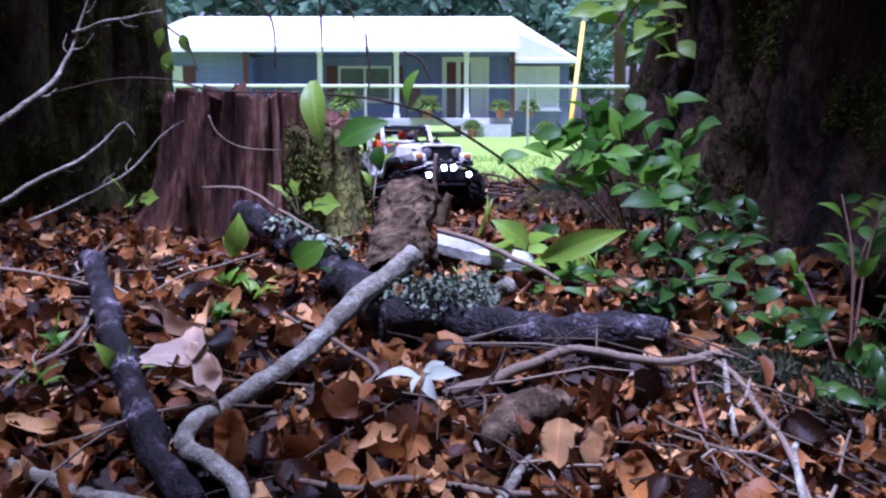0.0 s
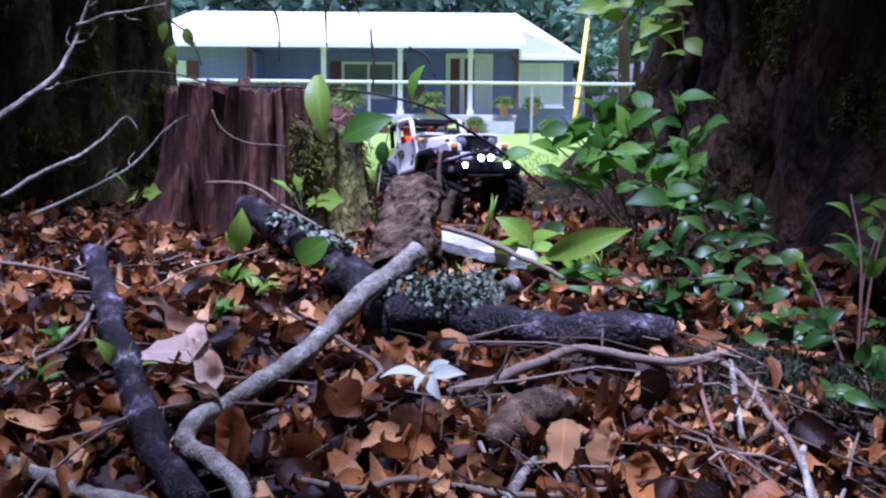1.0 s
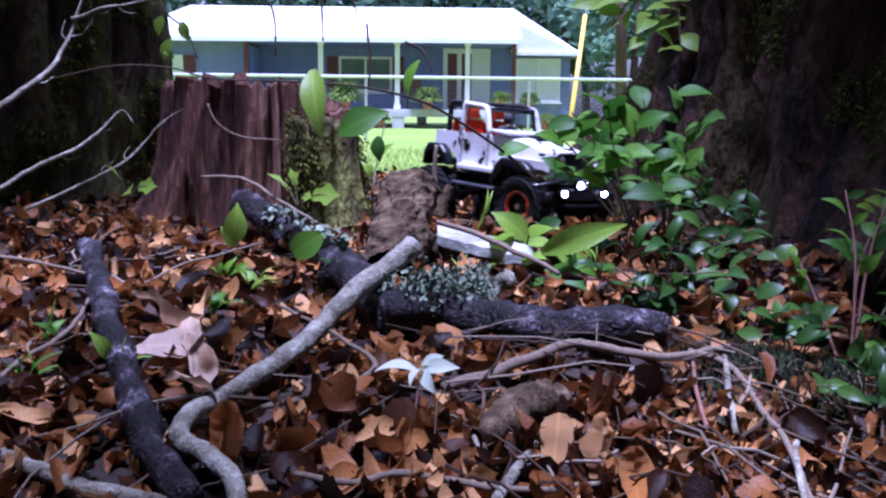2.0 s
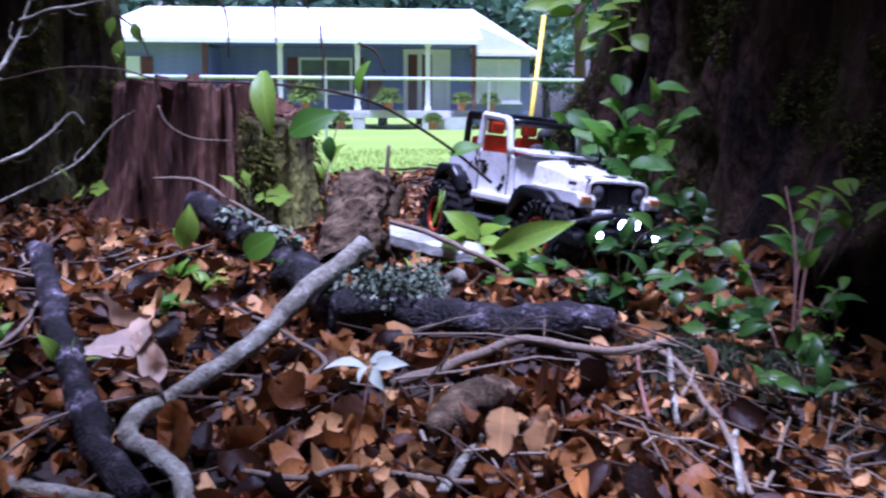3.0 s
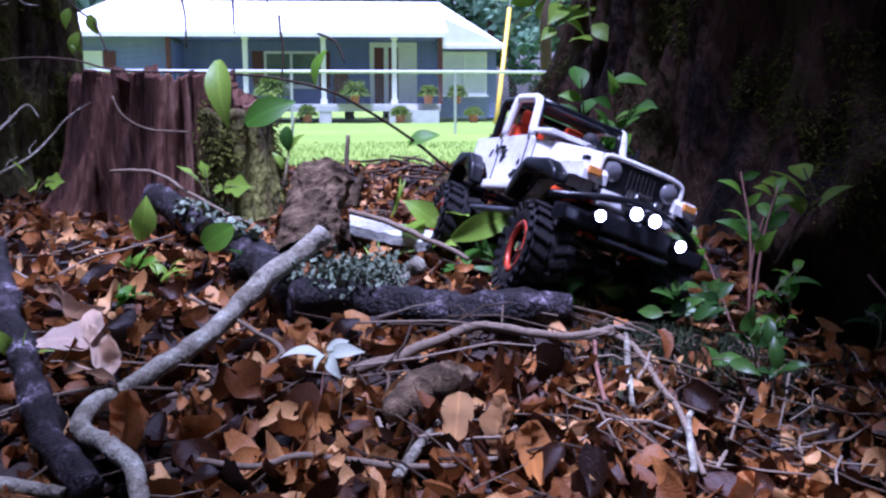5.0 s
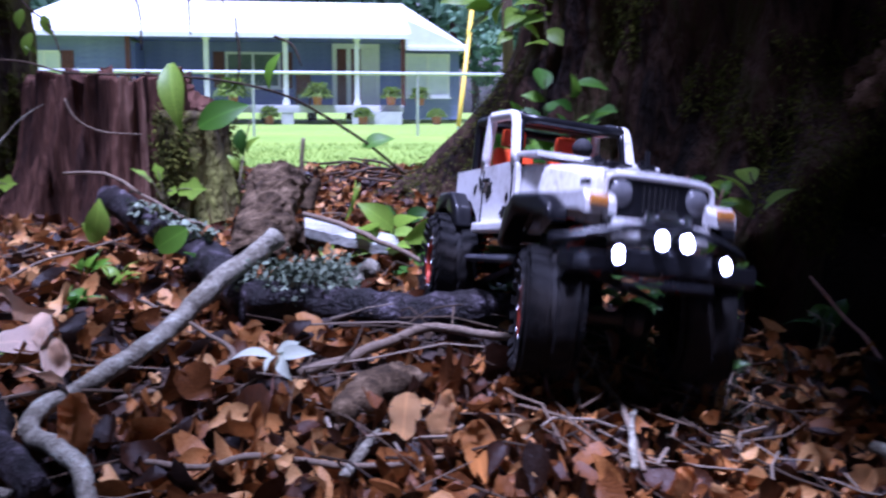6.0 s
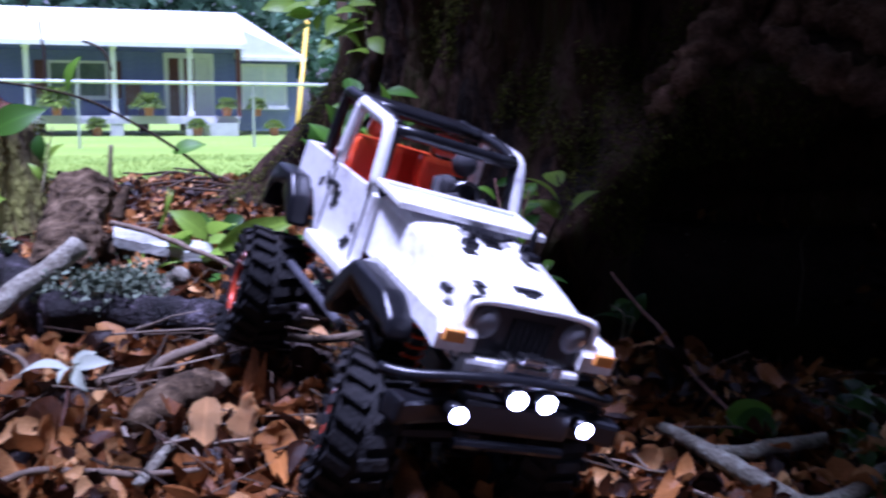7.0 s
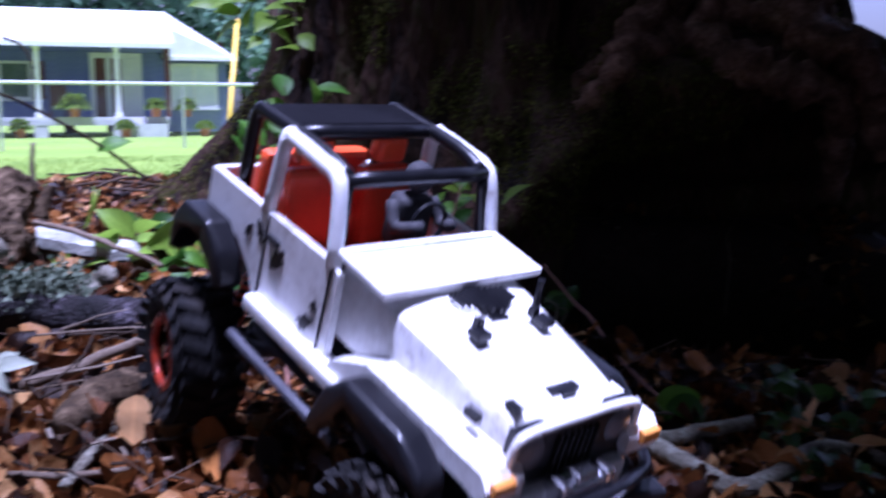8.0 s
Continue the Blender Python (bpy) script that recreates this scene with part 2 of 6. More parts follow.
def tube(bm, pts, radii, seg=8, rough=0.0, cap=True, seed=0):
    """A tapering round bar along a bent path."""
    pts = [Vector(p) for p in pts]
    if not isinstance(radii, (list, tuple)):
        radii = [radii] * len(pts)
    rings = []
    for i, p in enumerate(pts):
        d = pts[min(i + 1, len(pts) - 1)] - pts[max(i - 1, 0)]
        u, v = frame_axes(d)
        if rings:
            pu = last
            u = (pu - d.normalized() * pu.dot(d.normalized())).normalized()
            v = d.normalized().cross(u)
        last = u
        ring = []
        for k in range(seg):
            a = 2 * math.pi * k / seg
            q = u * math.cos(a) + v * math.sin(a)
            r = radii[i]
            if rough:
                w = p + q * radii[i]
                r *= 1 + rough * (noise.noise(w * (0.6 / max(radii[i], 0.002)) + Vector((seed, 0, 0))) + 0.7 * noise.noise(w * (1.9 / max(radii[i], 0.002))))
            ring.append(bm.verts.new(p + q * r))
        rings.append(ring)
    for a, b in zip(rings, rings[1:]):
        for k in range(seg):
            bm.faces.new((a[k], a[(k + 1) % seg], b[(k + 1) % seg], b[k]))
    if cap:
        bm.faces.new(rings[0][::-1])
        bm.faces.new(rings[-1])
    return bm


def bend(pts, steps=6):
    """Catmull-Rom through the points."""
    p = [Vector(q) for q in pts]
    p = [2 * p[0] - p[1]] + p + [2 * p[-1] - p[-2]]
    out = []
    for i in range(1, len(p) - 2):
        for k in range(steps):
            t = k / steps
            out.append(0.5 * (2 * p[i] + (p[i + 1] - p[i - 1]) * t + (2 * p[i - 1] - 5 * p[i] + 4 * p[i + 1] - p[i + 2]) * t * t + (3 * p[i] - p[i - 1] - 3 * p[i + 1] + p[i + 2]) * t ** 3))
    out.append(p[-2])
    return out


def prism(bm, outline, y0, y1):
    """An outline in x and z, extruded from y0 to y1."""
    a = [bm.verts.new((x, y0, z)) for x, z in outline]
    b = [bm.verts.new((x, y1, z)) for x, z in outline]
    n = len(a)
    bm.faces.new(a)
    bm.faces.new(b[::-1])
    for i in range(n):
        bm.faces.new((a[i], b[i], b[(i + 1) % n], a[(i + 1) % n]))
    return bm


# ---------------------------------------------------------------- ground
PROFILE = [(-2.0, 0.05), (0.2, 0.07), (0.55, 0.1), (0.8, 0.145), (1.05, 0.185), (1.4, 0.202), (1.8, 0.205), (2.5, 0.2), (3.1, 0.232), (3.5, 0.205), (4.7, 0.05), (6.0, 0.0)]


def ground_z(x, y):
    z = lin(y, PROFILE)
    z -= 0.055 * smoothstep(0.15, 0.55, x) * smoothstep(1.75, 1.2, y)
    z += 0.03 * smoothstep(-0.2, -0.7, x) * smoothstep(2.6, 1.6, y)
    # burrow under the big tree
    q = math.hypot((x - 1.08) / 0.52, (y - 1.32) / 0.47)
    z -= 0.5 * smoothstep(1.0, 0.4, q)
    return z


def rough_z(x, y):
    k = smoothstep(6.0, 3.8, y)
    return ground_z(x, y) + k * (0.014 * noise.noise(Vector((x * 4, y * 4, 0))) + 0.008 * noise.noise(Vector((x * 13, y * 13, 3)))) + (1 - k) * 0.02 * noise.noise(Vector((x * 0.5, y * 0.5, 7)))


def build_ground():
    def steps(stops):
        out = []
        for (a, b, s) in stops:
            v = a
            while v < b - 1e-6:
                out.append(v)
                v += s
        out.append(stops[-1][1])
        return out
    xs = steps([(-400, -40, 60), (-40, -6, 2.0), (-6, -1.6, 0.22), (-1.6, 1.8, 0.03), (1.8, 6, 0.22), (6, 40, 2.0), (40, 400, 60)])
    ys = steps([(-400, -20, 60), (-20, -2, 1.5), (-2, 0.4, 0.12), (0.4, 3.8, 0.03), (3.8, 8, 0.15), (8, 40, 1.5), (40, 400, 60)])
    bm = bmesh.new()
    grid = [[bm.verts.new((x, y, rough_z(x, y) if abs(x) < 40 and -20 < y < 60 else 0)) for x in xs] for y in ys]
    for a, b in zip(grid, grid[1:]):
        for i in range(len(xs) - 1):
            bm.faces.new((a[i], a[i + 1], b[i + 1], b[i]))
    g = part("ground", bm, M_GROUND, smooth=True)
    tagged(g, "leaf-strewn brown woodland soil rising to a mown green lawn", "ground", kind="structure")


build_ground()


# ---------------------------------------------------------------- trees
def leaf_cloud(bm, centre, radius, count, size, rng, squash=0.7):
    """Many small leaf sprays, gathered in uneven clumps."""
    clumps = []
    for _ in range(max(4, count // 60)):
        d = Vector((rng.gauss(0, 1), rng.gauss(0, 1), rng.gauss(0, 1))).normalized() * rng.uniform(0.35, 1.0)
        clumps.append((Vector(centre) + Vector((d.x * radius, d.y * radius, d.z * radius * squash)), radius * rng.uniform(0.18, 0.36)))
    for _ in range(count):
        c, r = rng.choice(clumps)
        p = c + Vector((rng.gauss(0, 0.55), rng.gauss(0, 0.55), rng.gauss(0, 0.45))) * r
        s = size * rng.uniform(0.6, 1.3)
        u = Vector((rng.gauss(0, 1), rng.gauss(0, 1), rng.gauss(0, 0.5))).normalized()
        v = u.cross(Vector((rng.gauss(0, 1), rng.gauss(0, 1), rng.gauss(0, 1)))).normalized()
        w = u.cross(v) * (0.15 * s)
        q = [p - u * s * 0.5, p - u * s * 0.1 + v * s * 0.28 + w, p + u * s * 0.5, p - u * s * 0.1 - v * s * 0.28 + w]
        bm.faces.new([bm.verts.new(x) for x in q])


def trunk_shape(bm, base, radius, height, flare, lean=(0, 0), rows=60, cols=72, ridge=0.075, seed=0, hollow=None, lobes=6, root=None):
    """A trunk as one skin: root flares, bark ridges, and a hollow where there is one."""
    base = Vector(base)
    grid = []
    for j in range(rows + 1):
        s = j / rows
        z = -0.5 + (height + 0.5) * s ** 1.7
        ring = []
        for i in range(cols):
            a = 2 * math.pi * i / cols
            d = Vector((math.cos(a), math.sin(a), 0))
            zz = max(0.0, z)
            fl = math.exp(-zz / (0.26 + 0.05 * radius))
            lobe = 0.55 + 0.45 * math.cos(lobes * a + 1.3 * seed + 0.8 * math.sin(2 * a + seed))
            r = radius * (1 + flare * fl * lobe) * (1 - 0.04 * zz)
            if root:
                da = (a - root[0] + math.pi) % (2 * math.pi) - math.pi
                r += root[1] * math.exp(-(da / 0.3) ** 2) * math.exp(-zz / 0.24)
            r += radius * ridge * (noise.noise(Vector((math.cos(a) * 9 + seed, math.sin(a) * 9, z * 1.6))) + 0.6 * noise.noise(Vector((math.cos(a) * 24, math.sin(a) * 24 + seed, z * 5))))
            r += radius * 0.06 * noise.noise(Vector((math.cos(a) * 2.2, math.sin(a) * 2.2 + seed, z * 1.4)))
            n1 = noise.noise(Vector((math.cos(a) * 6.5 + seed, math.sin(a) * 6.5, z * 1.1)))
            n2 = noise.noise(Vector((math.cos(a) * 15, math.sin(a) * 15 + seed, z * 3.2)))
            n3 = noise.noise(Vector((math.cos(a) * 34, math.sin(a) * 34 + seed, z * 9)))
            r += radius * (0.12 * (0.5 - abs(n1) * 1.6) + 0.075 * (0.45 - abs(n2) * 1.5) + 0.03 * n3)
            if hollow:
                ha, hz, hw, hh, hd = hollow
                da = (a - ha + math.pi) % (2 * math.pi) - math.pi
                q = (da / hw) ** 2 + ((z - hz) / hh) ** 2
                q += 0.5 * noise.noise(Vector((a * 4, z * 6, 5)))
                r -= hd * smoothstep(1.25, 0.6, q)
                r += (0.17 + 0.1 * noise.noise(Vector((a * 6, z * 5, 3)))) * math.exp(-((q - 1.65) / 0.5) ** 2) * smoothstep(hz + 0.05, hz + 0.35, z)
            p = base + d * r + Vector((lean[0] * zz, lean[1] * zz, z))
            ring.append(bm.verts.new(p))
        grid.append(ring)
    for a, b in zip(grid, grid[1:]):
        for i in range(cols):
            bm.faces.new((a[i], a[(i + 1) % cols], b[(i + 1) % cols], b[i]))
    bm.faces.new(grid[-1])
    return bm


def near_tree(name, base, radius, label, mat, crown, seed, flare=0.3, hollow=None, lean=(0, 0), rows=90, cols=150, lobes=6, reach=1.0, root=None):
    rng = random.Random(seed)
    x, y = base
    tree = empty(name, pose(x, y, ground_z(x, y)))
    bm = trunk_shape(bmesh.new(), (0, 0, 0), radius, 5.0, flare, lean=lean, rows=rows, cols=cols, seed=seed, hollow=hollow, lobes=lobes, root=root)
    part("trunk", bm, mat, tree, smooth=True)
    top = Vector((lean[0] * 5, lean[1] * 5, 4.9))
    for k in range(5):
        a = 2 * math.pi * (k + rng.random() * 0.5) / 5
        out = Vector((math.cos(a), math.sin(a), 0))
        bm = tube(bmesh.new(), bend([top - Vector((0, 0, 0.7)), top + out * 0.9 + Vector((0, 0, 0.8)), top + out * 2.4 * reach + Vector((0, 0, 1.4))], 5), [radius * 0.42 * (1 - 0.07 * i) for i in range(11)], 9, 0.1)
        part("limb", bm, mat, tree, smooth=True)
    bm = bmesh.new()
    # crown clumps are out of view and block sun and sky
    for c, r, n in crown:
        leaf_cloud(bm, c, r, n, 0.34, rng, 0.55)
    tagged(part("crown", bm, M_CROWN, tree), "unseen leafy crown added to shade the ground")
    tagged(tree, label, "tree")
    return tree


def moss_coat(tree, centre_angle, spread, z0, z1, count, seed, length=0.02):
    """Short moss shoots in patches on one side of a trunk."""
    rng = random.Random(seed)
    trunk = [o for o in tree.children if o.name.startswith("trunk") or o.name.startswith("bark")][0]
    pool = []
    for v in trunk.data.vertices:
        a = math.atan2(v.co.y, v.co.x)
        da = (a - centre_angle + math.pi) % (2 * math.pi) - math.pi
        if abs(da) < spread and z0 < v.co.z < z1 and noise.noise(Vector((a * 3.4 + seed, v.co.z * 2.6, 1))) + 0.5 * noise.noise(Vector((a * 12, v.co.z * 9, 4))) > 0.1:
            pool.append(v)
    verts, faces = [], []
    for _ in range(count if pool else 0):
        v = rng.choice(pool)
        n = v.normal if v.normal.dot(Vector((v.co.x, v.co.y, 0))) > 0 else -v.normal
        p = v.co + n * 0.002 + Vector((rng.gauss(0, 0.008), rng.gauss(0, 0.008), rng.gauss(0, 0.008)))
        d = (n * rng.uniform(0.3, 1.0) + Vector((rng.gauss(0, 0.4), rng.gauss(0, 0.4), -0.5))).normalized() * length * rng.uniform(0.5, 1.3)
        s = d.cross(Vector((rng.gauss(0, 1), rng.gauss(0, 1), rng.gauss(0, 1)))).normalized() * length * 0.16
        o = len(verts)
        verts += [p - s, p + s, p + d]
        faces.append((o, o + 1, o + 2))
    me = bpy.data.meshes.new("moss")
    me.from_pydata(verts, [], faces)
    me.materials.append(M_TREEMOSS)
    o = new("moss", me)
    o.parent = tree
    tagged(o, "patchy yellow-green moss", kind="stuff")


BIG = (1.19, 2.17)
# unseen crown clumps, set where they shade the right-hand ground
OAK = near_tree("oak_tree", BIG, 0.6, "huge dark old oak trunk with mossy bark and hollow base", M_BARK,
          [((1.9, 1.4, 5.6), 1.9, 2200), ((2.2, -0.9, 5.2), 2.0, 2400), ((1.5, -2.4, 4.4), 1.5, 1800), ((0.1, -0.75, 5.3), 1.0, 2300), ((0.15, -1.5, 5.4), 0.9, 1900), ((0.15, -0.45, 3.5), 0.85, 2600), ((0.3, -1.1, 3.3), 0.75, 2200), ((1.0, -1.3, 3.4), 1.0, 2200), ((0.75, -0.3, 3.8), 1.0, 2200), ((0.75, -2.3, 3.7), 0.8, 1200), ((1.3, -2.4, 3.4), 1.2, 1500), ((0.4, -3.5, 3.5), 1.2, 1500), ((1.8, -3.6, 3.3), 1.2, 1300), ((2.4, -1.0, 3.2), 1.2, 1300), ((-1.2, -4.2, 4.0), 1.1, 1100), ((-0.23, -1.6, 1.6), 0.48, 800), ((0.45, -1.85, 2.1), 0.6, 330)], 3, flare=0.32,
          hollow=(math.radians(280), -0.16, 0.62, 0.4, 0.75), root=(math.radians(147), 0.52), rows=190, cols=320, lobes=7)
# out-of-view clumps added here to dim the left foreground
MOSSY = near_tree("mossy_tree", (-1.19, 2.6), 0.40, "thick dark tree trunk with green moss on its bark", M_MOSSY,
          [((-1.6, -0.8, 5.2), 2.0, 2600), ((0.45, -2.8, 4.0), 0.7, 230), ((0.2, -3.8, 4.2), 0.9, 500), ((-0.9, 1.8, 6.2), 1.8, 1600)], 8, flare=0.22, rows=110, cols=170)

moss_coat(OAK, math.radians(252), 0.95, 0.0, 0.75, 26000, 4, 0.011)
moss_coat(OAK, math.radians(150), 0.7, -0.1, 0.4, 12000, 6, 0.012)
moss_coat(MOSSY, math.radians(-65), 1.0, 0.0, 1.2, 26000, 9, 0.013)


def oak_roots():
    """Gnarled root strands that arch over the hollow: angle about the trunk, distance from its axis, height."""
    strands = [
        ([(246, 0.76, 0.42), (248, 0.73, 0.5), (251, 0.76, 0.54), (256, 0.75, 0.56), (263, 0.73, 0.575), (265, 0.79, 0.555), (265, 0.865, 0.52), (268, 0.915, 0.488), (272, 0.925, 0.492), (277, 0.9, 0.45), (281, 0.86, 0.37), (283, 0.82, 0.28)], 0.03),
        ([(268, 0.72, 0.64), (270, 0.74, 0.625), (272, 0.82, 0.622), (272, 0.925, 0.568), (275, 0.96, 0.53), (279, 0.95, 0.47), (283, 0.92, 0.38)], 0.032),
        ([(247, 0.77, 0.45), (250, 0.79, 0.514), (254, 0.745, 0.585), (258, 0.72, 0.64), (259, 0.7, 0.78)], 0.026),
        ([(256, 0.745, 0.55), (260, 0.745, 0.57), (261, 0.695, 0.62), (263, 0.685, 0.66), (266, 0.67, 0.8)], 0.024),
        ([(262, 0.73, 0.58), (267, 0.73, 0.62), (274, 0.76, 0.66), (281, 0.77, 0.66), (288, 0.76, 0.62), (293, 0.77, 0.54), (297, 0.77, 0.42)], 0.03),
    ]
    z0 = ground_z(*BIG)
    for k, (rows, thick) in enumerate(strands):
        pts = bend([((r - 0.025) * math.cos(radians(a)), (r - 0.025) * math.sin(radians(a)), z - z0) for a, r, z in rows], 7)
        pts = [p + Vector((noise.noise(p * 11), noise.noise(p * 11 + Vector((5, 0, 0))), noise.noise(p * 11 + Vector((0, 5, 0))))) * 0.022 for p in pts]
        n = len(pts)
        radii = [thick * (0.45 + 0.75 * math.sin(math.pi * (0.08 + 0.84 * i / (n - 1)))) * (1 + 0.35 * noise.noise(Vector((i * 0.5, k * 7, 0)))) for i in range(n)]
        part("root", tube(bmesh.new(), pts, radii, 16, 0.5, seed=k), M_ROOT, OAK, "gnarled reddish-brown root strand" if k == 0 else "", True)


oak_roots()


def plain_tree(x, y, h, r, seed, n=900, crown_mat=None, name="woodland_tree", spread=0.3, size=0.5):
    rng = random.Random(seed)
    tree = empty(name, pose(x, y, 0))
    bm = tube(bmesh.new(), bend([(0, 0, -0.2), (rng.uniform(-.2, .2), 0, h * 0.4), (rng.uniform(-.4, .4), 0.1, h * 0.8)], 4), [r * (1.15 - 0.09 * i) for i in range(9)], 9, 0.12, seed=seed)
    part("trunk", bm, M_POLE, tree, smooth=True)
    bm = bmesh.new()
    leaf_cloud(bm, (0, 0, h * 0.62), h * spread, n, size, rng, 1.25)
    part("crown", bm, crown_mat or M_HAZYCROWN, tree)
    return tagged(tree, "tall leafy green tree in the woods", "tree", group="woodland trees")


rng = random.Random(21)
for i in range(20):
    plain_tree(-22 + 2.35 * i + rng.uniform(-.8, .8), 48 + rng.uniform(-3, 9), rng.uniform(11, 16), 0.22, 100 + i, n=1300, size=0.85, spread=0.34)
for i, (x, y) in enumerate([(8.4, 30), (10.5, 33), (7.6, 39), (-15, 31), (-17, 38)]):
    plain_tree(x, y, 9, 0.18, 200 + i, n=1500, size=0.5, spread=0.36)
# unseen trees added round and behind the camera to shut out sky light
for i in range(14):
    a = math.radians(150 + 205 * i / 13)
    plain_tree(math.cos(a) * 6.5 + 0.5, math.sin(a) * 6.0 + 0.5, rng.uniform(6, 8), 0.2, 300 + i, n=1900, crown_mat=M_CROWN, size=0.7, spread=0.42)


# ---------------------------------------------------------------- stump
def build_stump():
    x0, y0 = -0.375, 1.98
    stump = empty("tree_stump", pose(x0, y0, ground_z(x0, y0) - 0.02))
    bm = bmesh.new()
    cols, rows = 240, 60
    grid = []
    for j in range(rows + 1):
        s = j / rows
        ring = []
        for i in range(cols):
            a = 2 * math.pi * i / cols
            ca, sa = math.cos(a), math.sin(a)
            top = 0.318 + 0.035 * noise.noise(Vector((ca * 1.7, sa * 1.7, 1))) + 0.05 * max(0.0, noise.noise(Vector((ca * 5, sa * 5, 4)))) - 0.035 * max(0.0, noise.noise(Vector((ca * 8, sa * 8, 9)))) + 0.01 * noise.noise(Vector((ca * 30, sa * 30, 2)))
            top -= 0.05 * smoothstep(0.55, 1.0, ca)
            z = top * s
            r = 0.182 * (1 + 0.3 * math.exp(-z / 0.08) * (0.6 + 0.4 * math.cos(5 * a + 1))) * (1 - 0.07 * s)
            # buttress running down one side
            da = (a - radians(205) + math.pi) % (2 * math.pi) - math.pi
            r += 0.1 * math.exp(-(da / 0.5) ** 2) * math.exp(-z / 0.12)
            groove = abs(noise.noise(Vector((ca * 7, sa * 7, z * 1.2))))
            r += 0.024 * noise.noise(Vector((ca * 4, sa * 4, z * 4))) - 0.045 * smoothstep(0.16, 0.0, groove) + 0.034 * (0.4 - abs(noise.noise(Vector((ca * 15, sa * 15, z * 2.2))))) + 0.008 * noise.noise(Vector((ca * 46, sa * 46, z * 7)))
            ring.append(bm.verts.new((r * math.cos(a), r * 0.95 * math.sin(a), z)))
        grid.append(ring)
    for k, (f, dz) in enumerate([(0.82, -0.025), (0.6, -0.05), (0.3, -0.07)]):
        ring = []
        for i in range(cols):
            v = grid[rows][i].co
            ring.append(bm.verts.new((v.x * f, v.y * f, v.z + dz + 0.02 * noise.noise(Vector((v.x * 60 * f, v.y * 60 * f, k))))))
        grid.append(ring)
    for a, b in zip(grid, grid[1:]):
        for i in range(cols):
            bm.faces.new((a[i], a[(i + 1) % cols], b[(i + 1) % cols], b[i]))
    bm.faces.new(grid[-1])
    part("heartwood", bm, M_ROT, stump, smooth=True)
    # slab of mossy bark still clinging to one side
    bm = bmesh.new()
    skin = []
    for j in range(25):
        z = 0.245 * j / 24
        row = []
        for i in range(40):
            a = math.radians(-62 + 108 * i / 39)
            edge = 0.02 * noise.noise(Vector((a * 8, z * 10, 2)))
            r = 0.19 * (1 + 0.42 * math.exp(-z / 0.07) * (0.7 + 0.3 * math.cos(5 * a + 1))) + 0.018 * noise.noise(Vector((a * 7, z * 4, 9))) + 0.008 * noise.noise(Vector((a * 22, z * 9, 5)))
            row.append((r * math.cos(a), r * math.sin(a), z + edge * j / 24))
        skin.append([bm.verts.new(p) for p in row])
    inner = [[bm.verts.new((v.co.x * 0.86, v.co.y * 0.86, v.co.z)) for v in row] for row in skin]
    for s in (skin, inner):
        for a, b in zip(s, s[1:]):
            for i in range(39):
                bm.faces.new((a[i], a[i + 1], b[i + 1], b[i]))
    for a, b in zip(skin[-1:] , inner[-1:]):
        for i in range(39):
            bm.faces.new((a[i], a[i + 1], b[i + 1], b[i]))
    for i in (0, 39):
        for j in range(24):
            bm.faces.new((skin[j][i], skin[j + 1][i], inner[j + 1][i], inner[j][i]))
    part("bark", bm, M_MOSSY, stump, "mossy green-brown bark slab", smooth=True)
    moss_coat(stump, math.radians(-30), 0.8, 0.02, 0.26, 3500, 12, 0.014)
    tagged(stump, "broken reddish-brown rotten tree stump with mossy bark", "stump")


build_stump()


